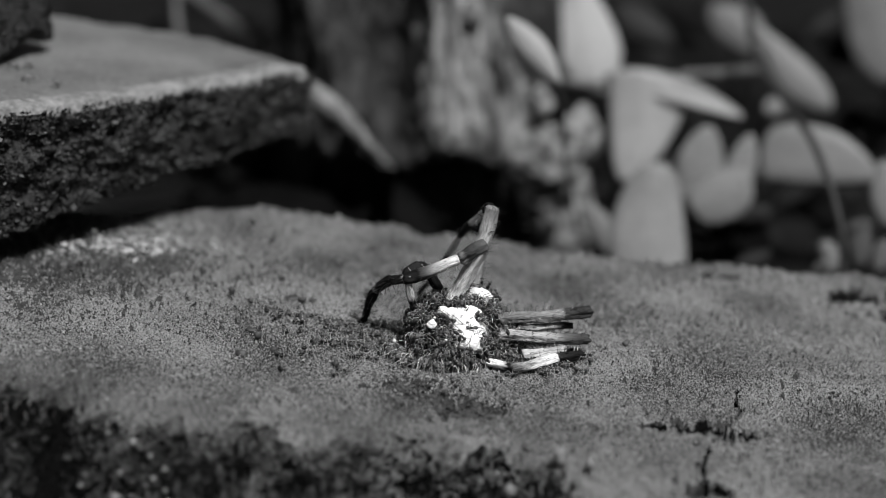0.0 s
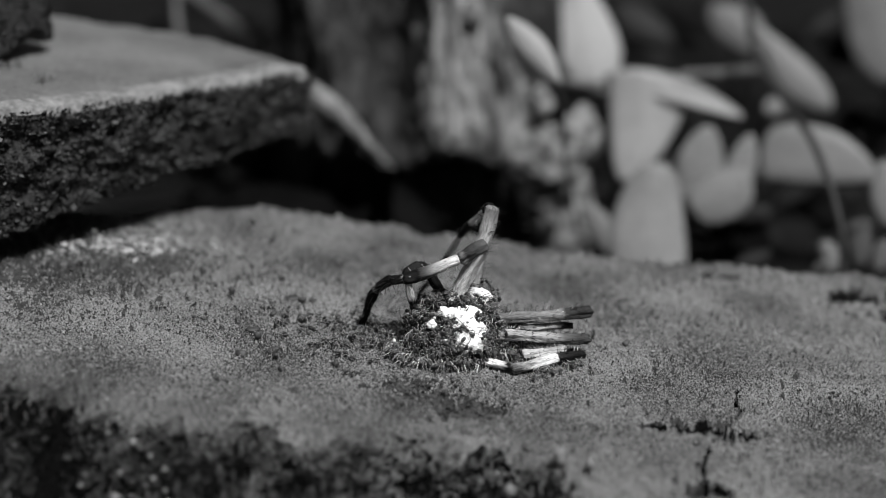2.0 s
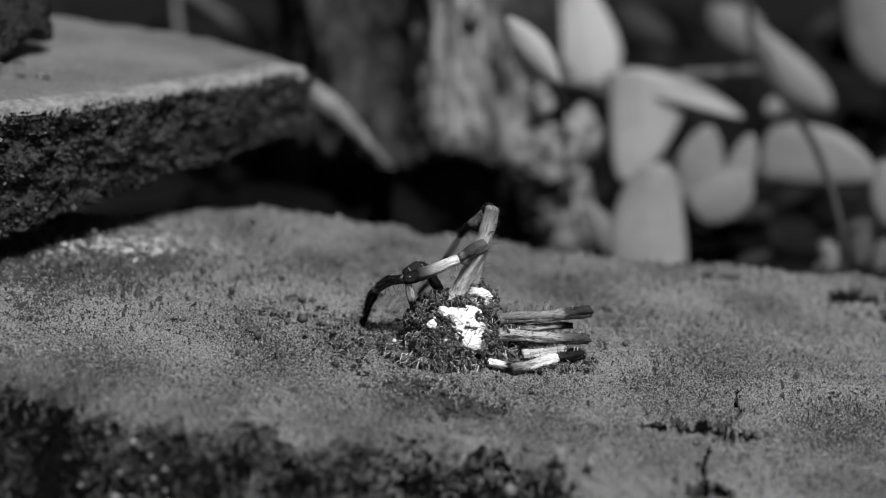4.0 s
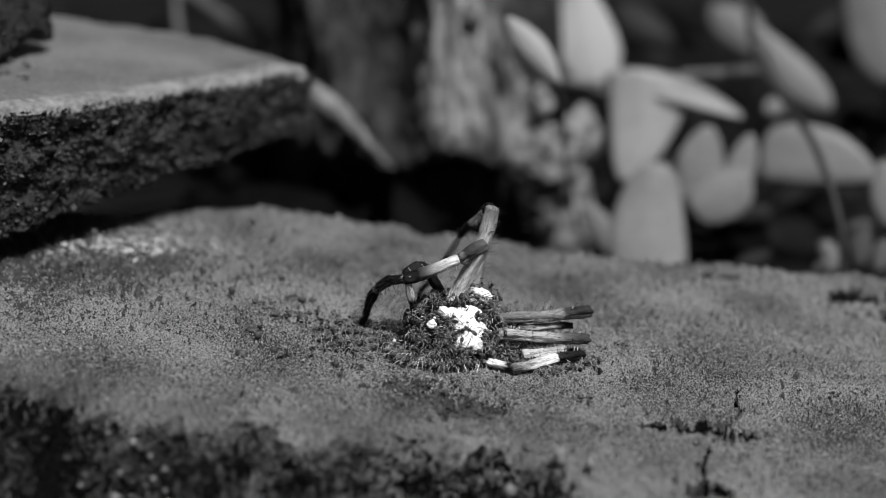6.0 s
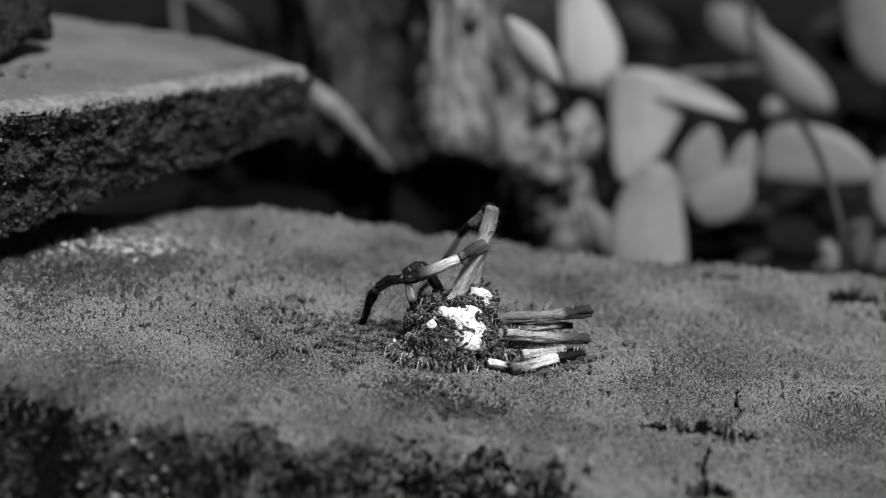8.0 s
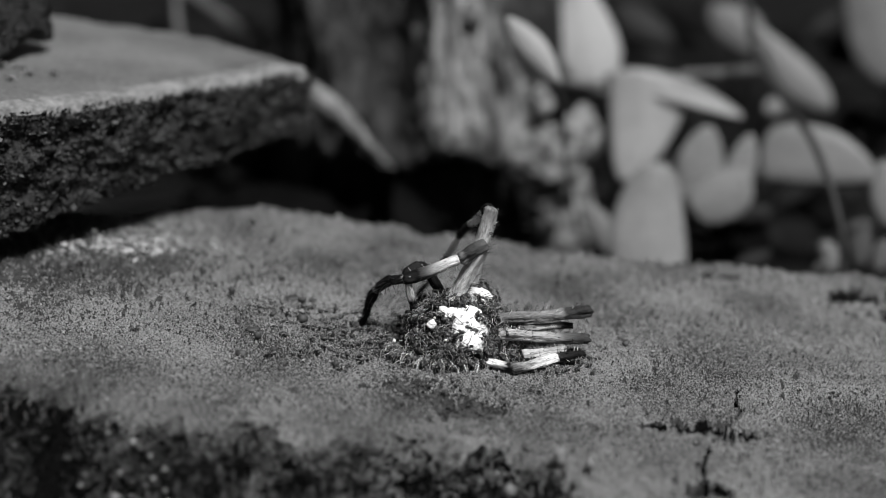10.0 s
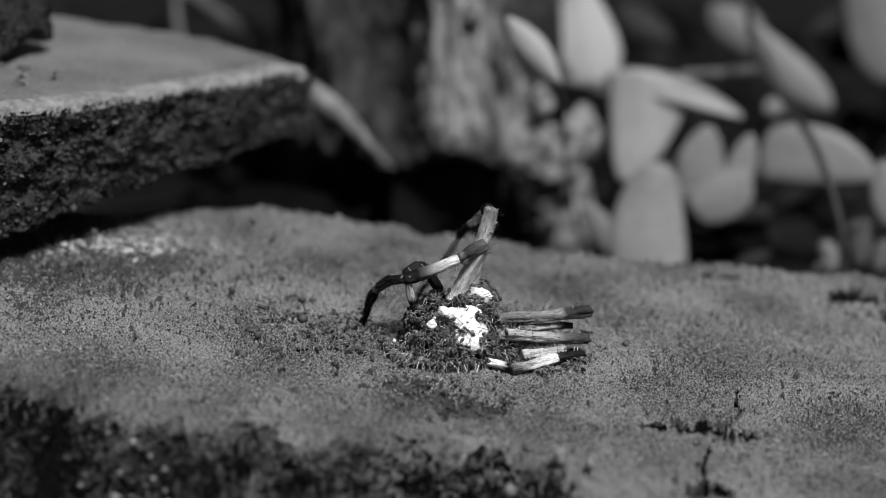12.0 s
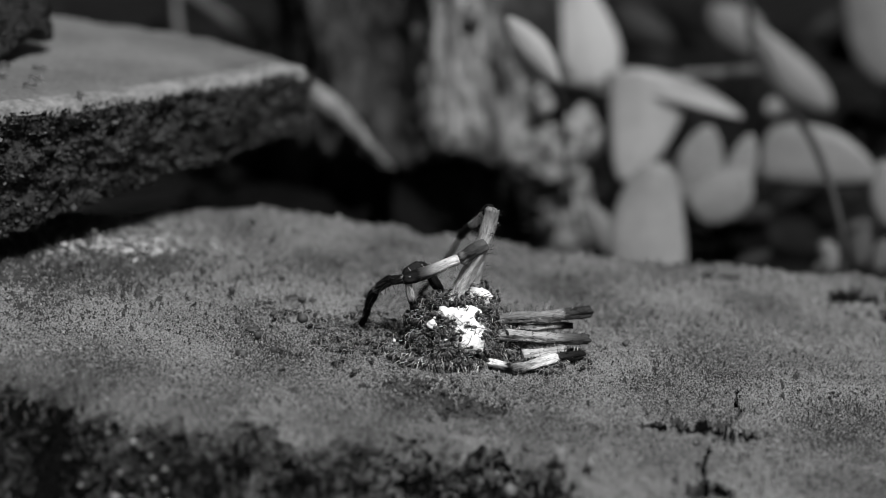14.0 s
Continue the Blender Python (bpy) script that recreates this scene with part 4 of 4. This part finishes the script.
    leg("folded", [((0.7, 1.0, 8.8), (-3.2, 1.0, 15.8), 1.15, 1.2, [(0, 0.006), (8, 0.008)], 12, 0, 1.6),
                   ((-2.4, 0.8, 15.6), (-5.6, -0.4, 16.9), 1.45, 1.5, [(0, 0.006), (1.6, 0.15), (3.4, 0.006)], 12, 0, 1.7),
                   ((-4.7, -0.2, 17.0), (-8.5, -0.4, 14.9), 1.5, 1.35, [(0, 0.02), (4, D)], 12, 0, 1.8),
                   ((-7.6, -4.6, 15.0), (-6.4, -4.4, 9.8), 0.85, 0.8, [(0, 0.3), (2, 0.6), (4.4, 0.55), (5.2, D)], 12, 0, 1.5),
                   ((-6.45, -4.4, 10.1), (-5.4, -4.2, 4.9), 0.9, 0.8, [(0, D), (6, D)], 12, 0, 1.4)])
    leg("upper_side", [((11.6, -7.9, 7.6), (32.0, -5.0, 8.4), 1.32, 1.4, [(0, 0.12), (9, 0.2), (15.5, 0.26), (17, 0.03), (21.5, 0.03)], 90, 10, 2.1)])
    leg("inner_side", [((15.9, -7.6, 5.8), (27.9, -4.6, 5.0), 0.8, 0.8, [(0, 0.05), (6, 0.46), (10, 0.53), (12.5, 0.02)], 15, 5, 1.4)])
    leg("middle_side", [((11.6, -11.1, 5.6), (31.4, -9.1, 3.5), 1.28, 1.25, [(0, 0.3), (8, 0.42), (14.5, 0.32), (16.5, 0.1), (20.5, 0.05)], 70, 13, 1.8)])
    leg("lower_side", [((17.0, -12.4, 1.4), (26.1, -11.8, 2.5), 1.1, 0.9, [(0, 0.45), (6, 0.6), (9, 0.36)], 12, 7, 1.4)])
    leg("broken", [((9.4, -15.9, 1.4), (15.3, -19.7, 1.1), 0.85, 0.9, [(0, 0.81), (4.5, 0.81), (5.4, D), (7, D)], 9, 2, 1.4),
                   ((14.4, -20.0, 1.2), (24.2, -14.4, 1.6), 1.1, 1.25, [(0, D), (2.5, 0.12), (6, 0.5), (10, 0.75)], 9, 10, 1.8),
                   ((24.2, -14.4, 1.6), (30.4, -12.1, 1.3), 1.15, 0.9, [(0, 0.81), (1.0, 0.015), (6, 0.01)], 12, 5, 2.1)])
    return legs


# ---- ants ----
def build_ant(tall):
    """One ant, 3 mm long, heading along local +y, standing on z = 0; a tall one strains on straight legs."""
    ant = thing("ant", None, None, "small dark ant straining on straight pale legs" if tall else "small dark ant with pale thin legs", "ant", "swarm of ants on the dead spider")
    h = 1.35 if tall else 0.85
    dip = -0.35 if tall else 0.1
    at = lambda x, y, z: (x, y, z + h + dip * y * 0.6)
    part("head", blob(at(0, 1.3, 0), (0.38, 0.46, 0.34), 8, 10), ANT_BODY, ant)
    part("thorax", join([blob(at(0, 0.55, 0.04), (0.26, 0.56, 0.26), 7, 8), blob(at(0, -0.05, 0), (0.13, 0.18, 0.16), 5, 6)]), ANT_BODY, ant)
    part("abdomen", blob(at(0, -0.75, 0.08), (0.42, 0.72, 0.4), 9, 12), ANT_BODY, ant)
    for s in (-1, 1):
        part("antenna", tube([at(0.12 * s, 1.55, 0.1), at(0.42 * s, 1.9, 0.45), at(0.62 * s, 2.5, 0.1)], [0.04, 0.04, 0.045], 5), ANT_LEG, ant)
        for y0, y1, out in ((0.8, 1.5, 1.15), (0.5, 0.45, 1.4), (0.3, -1.05, 1.3)):
            if tall:
                y1 = y1 * 0.8 - 0.5
                path = [at(0.12 * s, y0, -0.1), (0.55 * s * out, (y0 + y1) / 2, h + 0.3), (0.72 * s * out, y1, 0.55 * h), (0.8 * s * out, y1 * 1.1, 0.0)]
            else:
                path = [at(0.12 * s, y0, -0.1), (0.62 * s * out, (y0 + y1) / 2, h + 0.55), (1.0 * s * out, y1 * 0.9, 0.55 * h), (1.25 * s * out, y1 * 1.15, 0.0)]
            part("leg", tube(curve(path, 3), np.linspace(0.065, 0.04, 10), 5), ANT_LEG, ant)
    return ant


def upright_on(point, normal, heading):
    """Pose of an ant standing at point (mm) on a surface with that normal."""
    z = Vector(normal).normalized()
    y = Vector(heading)
    y = (y - z * y.dot(z)).normalized()
    x = y.cross(z)
    return Matrix.Translation(Vector(point) * MM) @ Matrix((x, y, z)).transposed().to_4x4()


TIMES_SLOW = [0.0 + 14.0 * i / 24 for i in range(25)]
TIMES_WALK = [0.0 + 14.0 * i / 42 for i in range(43)]


def mound_ants(count, seed=23):
    """Resting places on the spider: point, normal, heading."""
    r = np.random.default_rng(seed)
    white = np.array([s[:3] for s in FLESH_SPOTS])
    size = np.array([s[3] for s in FLESH_SPOTS])
    out = []
    while len(out) < count:
        c, rad = LUMPS[r.choice(3, p=(0.62, 0.18, 0.2))]
        n = r.normal(0, 1, 3)
        n[1] -= 0.45
        n /= np.linalg.norm(n)
        p = np.array(c) + n * np.array(rad)
        if p[2] + SLOPE * p[0] < 0.2 or p[1] > 4:
            continue
        if any((((p - np.array(k)) / np.array(q)) ** 2).sum() < 0.9 for k, q in LUMPS):
            continue
        if (np.linalg.norm(white - p, axis=1) < size * 1.05).any() and r.random() < 0.93:
            continue
        g = n / np.array(rad)
        g /= np.linalg.norm(g)
        inward = np.array((0, 0, 1.0)) if p[2] + SLOPE * p[0] < 4 else r.normal(0, 1, 3)
        out.append((p + g * r.uniform(-0.3, 0.9), g + r.normal(0, 0.35, 3), inward + r.normal(0, 0.45, 3)))
    # a fringe with heads under the body and legs braced on the stone
    for a in np.linspace(math.pi * 1.02, math.pi * 1.93, 46):
        a += r.normal(0, 0.02)
        p = lean((1.8 + 13.9 * math.cos(a), -4.5 + 12.8 * math.sin(a), r.uniform(0, 0.4)))
        out.append((p, np.array((math.cos(a) * 0.25, math.sin(a) * 0.25, 1.0)) + r.normal(0, 0.15, 3), np.array((-math.cos(a), -math.sin(a), 0.1)) + r.normal(0, 0.3, 3)))
    return out


def build_cluster():
    """The packed under-layer of the swarm, too dense to count."""
    r = np.random.default_rng(77)
    pieces = []
    for p, n, h in mound_ants(330, 24):
        m = np.array(upright_on((0, 0, 0), n + r.normal(0, 0.5, 3), h + r.normal(0, 0.8, 3)).to_3x3())
        q = p - 0.5 * n / np.linalg.norm(n)
        one = [blob((0, -0.75, 0.6), (0.43, 0.68, 0.42), 6, 8), blob((0, 0.5, 0.6), (0.2, 0.5, 0.2), 5, 6), blob((0, 1.3, 0.6), (0.36, 0.42, 0.32), 6, 8)]
        one = [(v @ m.T + q, f) for v, f in one]
        pieces += one
    thing("ant_mass", join(pieces), ANT_DEEP, "packed dark under-layer of the ant swarm on the spider", "ants", kind="stuff")
    pieces = []
    for p, n, h in mound_ants(170, 25):
        m = np.array(upright_on((0, 0, 0), n + r.normal(0, 0.5, 3), h + r.normal(0, 1.5, 3)).to_3x3())
        k = r.uniform(0.8, 1.6)
        path = np.array([(0.1, 0, 0.4), (0.5 * k, 0.3 * r.normal(), 1.0), (0.9 * k, 0.4 * r.normal(), 0.7), (1.2 * k, 0.4 * r.normal(), 0.1)])
        pieces.append(tube(curve(path, 3) @ m.T + p, np.linspace(0.06, 0.035, 10), 5))
    # pale legs braced on the stone round the front of the heap
    for a in np.linspace(math.pi * 1.06, math.pi * 1.9, 84):
        a += r.normal(0, 0.04)
        out, k = np.array((math.cos(a), math.sin(a), 0.0)), r.uniform(0.55, 1.35)
        p = np.array((1.8, -4.5, 0.0)) + out * (14.0, 13.0, 0) + r.normal(0, 0.9, 3) * (1, 1, 0)
        side = np.array((-out[1], out[0], 0.0)) * r.normal(0, 0.9)
        pieces.append(tube(lean([p + out * 1.0 + side, p + out * 0.8 + 0.6 * side + (0, 0, 0.9 * k), p + out * 0.1 - 0.3 * side + (0, 0, 1.9 * k), p - out * 0.6 + (0, 0, 1.8 * k)]), [0.045, 0.062, 0.065, 0.05], 5))
    dark = []
    for x, y, z, size in FLESH_SPOTS * 2:
        q = np.array((x, y, z)) + r.normal(0, size * 0.5, 3) + np.array((0.1, -0.9, 0.5))
        a, b = r.normal(0, 0.7, 3) * (1, 0.3, 1), r.normal(0, 0.7, 3) * (1, 0.3, 1)
        dark.append(tube(np.array([q - a - (0, -0.4, 0.2), q, q + b, q + b * 1.6 - (0, -0.4, 0.2)]), [0.05, 0.08, 0.08, 0.04], 5))
    thing("dark_threads", join(dark), BRISTLE, "dark threads torn across the white flesh", "threads", kind="stuff")
    shreds = []
    for p, n, h in mound_ants(40, 26):
        size = r.uniform(0.12, 0.34)
        shreds.append(blob(p + 0.8 * n / np.linalg.norm(n), (size, size * 0.7, size * 0.6), 6, 8, 0.3, 0.6, int(r.integers(99))))
    thing("flesh_shreds", join(shreds), FLESH, "tiny white shreds of flesh among the ants", "flesh shreds", kind="stuff")
    thing("ant_legs", join(pieces), ANT_STRAND, "tangle of pale thin ant legs on the spider", "ants", kind="stuff")


def wander(r, x, y, reach, pace):
    """A roaming path on the stone round x, y: poses at TIMES_WALK."""
    ph = r.uniform(0, 6.28, 6)
    w = pace * r.uniform(0.5, 1.3, 3)
    t = np.array(TIMES_WALK)
    px = x + reach * (0.7 * np.sin(w[0] * t + ph[0]) + 0.4 * np.sin(w[1] * 2.1 * t + ph[1]))
    py = y + reach * 0.8 * (0.7 * np.sin(w[2] * t + ph[2]) + 0.4 * np.sin(w[1] * 1.7 * t + ph[3]))
    return px, py


def ground_rows(px, py, times, height=stone_height):
    z = height(px, py)
    dx, dy = np.gradient(px), np.gradient(py)
    want = np.unwrap(np.arctan2(dy, dx))
    head = [want[0]]
    for a in want[1:]:
        step = (a - head[-1] + math.pi) % (2 * math.pi) - math.pi
        head.append(head[-1] + max(-0.9, min(0.9, step)))
    return [(t, upright_on(lean((px[i], py[i], z[i] + 0.05)), (SLOPE, 0.0, 1.0), (math.cos(head[i]), math.sin(head[i]), 0.0))) for i, t in enumerate(times)]


def build_ants():
    """Copies of the ant with their paths."""
    low, tall = build_ant(False), build_ant(True)
    low.scale = tall.scale = (1.03, 1.03, 1.03)
    r = np.random.default_rng(31)
    paths = []
    for p, n, h in mound_ants(165):
        rows = []
        ph = r.uniform(0, 6.28, 4)
        w = r.uniform(0.8, 2.2, 2)
        side = np.cross(n, h)
        side /= np.linalg.norm(side) + 1e-9
        fore = h / np.linalg.norm(h)
        crawl = r.uniform(0.2, 0.9)
        for t in TIMES_SLOW:
            q = p + side * crawl * math.sin(w[0] * t + ph[0]) + fore * 0.5 * crawl * math.sin(w[1] * t + ph[1])
            rows.append((t, upright_on(q, n, h + side * 0.5 * math.sin(w[0] * 1.3 * t + ph[2]))))
        paths.append(rows)
    for k in range(84):
        x = -12 - abs(r.normal(0, 12))
        y = 4 + r.normal(0, 9) - 0.1 * (x + 15)
        px, py = wander(r, x, y, r.uniform(1.2, 4.5), r.uniform(0.6, 1.5))
        paths.append(ground_rows(px, py, TIMES_WALK))
    for k in range(22):
        x, y = r.uniform(15, 32), r.uniform(-19, -11)
        px, py = wander(r, x, y, r.uniform(0.8, 2.5), r.uniform(0.5, 1.3))
        paths.append(ground_rows(px, py, TIMES_WALK))
    for k in range(10):
        x, y = r.uniform(-70, 40), r.uniform(-30, 40)
        px, py = wander(r, x, y, r.uniform(8, 16), r.uniform(0.15, 0.4))
        paths.append(ground_rows(px, py, TIMES_WALK))
    for k in range(6):
        x, y = (-107 + r.normal(0, 6), 80 + r.normal(0, 8))
        px, py = wander(r, x, y, r.uniform(4, 8), r.uniform(0.3, 0.7))
        paths.append(ground_rows(px, py, TIMES_WALK, slab_top))
    # three ants that keep apart from the swarm on the open stone
    fine = [14.0 * i / 140 for i in range(141)]
    for times, xs, ys in (((0, 0.2, 0.4, 0.6, 1, 1.2, 1.4, 1.6, 2.4, 3.2, 5, 14), (-40.3, -43.8, -45.4, -46.6, -45.7, -50.5, -53.9, -57.6, -69.4, -83.1, -106.2, -124.4), (15.2, 18.0, 18.7, 18.0, 19.7, 16.2, 16.9, 18.7, 16.2, 13.5, 8.4, 0.1)),
                          ((0, 3.2, 8.1, 10.3, 11.1, 11.5, 14), (-34.3, -34.6, -34.5, -33.6, -33.8, -34.0, -34.1), (-17.3, -16.4, -17.0, -12.7, -13.3, -17.3, -17.6)),
                          ((0, 4.6, 5.4, 6, 6.4, 8.1, 10, 11.5, 14), (-115.0, -92.2, -78.6, -71.5, -69.3, -70.1, -83.9, -102.0, -119.0), (-3.2, -7.0, -9.6, -10.8, -11.5, -12.1, -12.7, -12.7, -12.7))):
        paths.append(ground_rows(np.interp(fine, times, xs), np.interp(fine, times, ys), fine))
    t = np.array(TIMES_WALK)
    px = np.interp(t, (0, 5, 7.7, 10.3, 12.5, 13.0, 14.0), (-128, -116, -99, -95.3, -95.0, -91, -86))
    py = np.interp(t, (0, 5, 7.7, 10.3, 12.5, 13.0, 14.0), (90, 92, 88, 76.0, 74.5, 64, 56))
    paths.append(ground_rows(px, py, TIMES_WALK, slab_top))
    ants, used = [], set()
    for k in range(len(paths)):
        kind = tall if 165 <= k < 211 or (k < 165 and k % 4 == 0) else low
        ants.append(kind if kind not in used else copy_thing(kind, Matrix()))
        used.add(kind)
    return list(zip(ants, paths))


build_ground()
build_stone()
GRIPS = build_slab()
build_stump()
build_rocks()
build_clod()
build_plants()
build_litter()
build_grit()
build_debris()
build_moss()
LEGS = build_spider()
build_cluster()
ANTS = build_ants()


def step_legs(ant, k):
    """Swing the legs of a roaming ant in two sets of three."""
    legs = [o for o in ant.children if o.name.startswith("leg")]
    for i, o in enumerate(legs):
        side, row = (-1 if i < 3 else 1), i % 3
        hip = Vector((0.12 * side, (0.8, 0.5, 0.3)[row], 0.8)) * MM
        rows = []
        for n in range(36):
            swing = math.radians(16) * math.sin(2.1 * n + k + math.pi * ((i + (i >= 3)) % 2))
            rows.append((14.0 * n / 35, Matrix.Translation(hip) @ Matrix.Rotation(swing * side, 4, "Z") @ Matrix.Translation(-hip)))
        walk(o, rows)


def motions():
    for k, (ant, rows) in enumerate(ANTS):
        walk(ant, rows)
        if k >= 211 and k % 3 == 0:
            step_legs(ant, k)
    # the ants tug at the raised leg and at the two side legs near the end
    for key, shifts in (("raised", ((0, 0, 0), (8.0, 0, 0), (10.3, -0.25, -0.25), (12.0, -0.25, -0.25), (12.5, 0.15, -0.6), (13.0, 0.3, -0.6), (13.5, 0.3, -0.4), (14.0, 0, -0.4))),
                        ("upper_side", ((0, 0, 0), (12.0, 0, 0.1), (12.4, 0.25, -0.25), (13.6, 0.25, -0.25), (14.0, 0, 0))),
                        ("middle_side", ((0, 0, 0), (12.0, 0, 0.1), (12.4, 0.25, -0.2), (13.6, 0.25, -0.2), (14.0, 0, 0)))):
        rest = LEGS[key].matrix_basis.copy()
        walk(LEGS[key], [(t, Matrix.Translation((dx * MM, 0, dz * MM)) @ rest) for t, dx, dz in shifts])


motions()
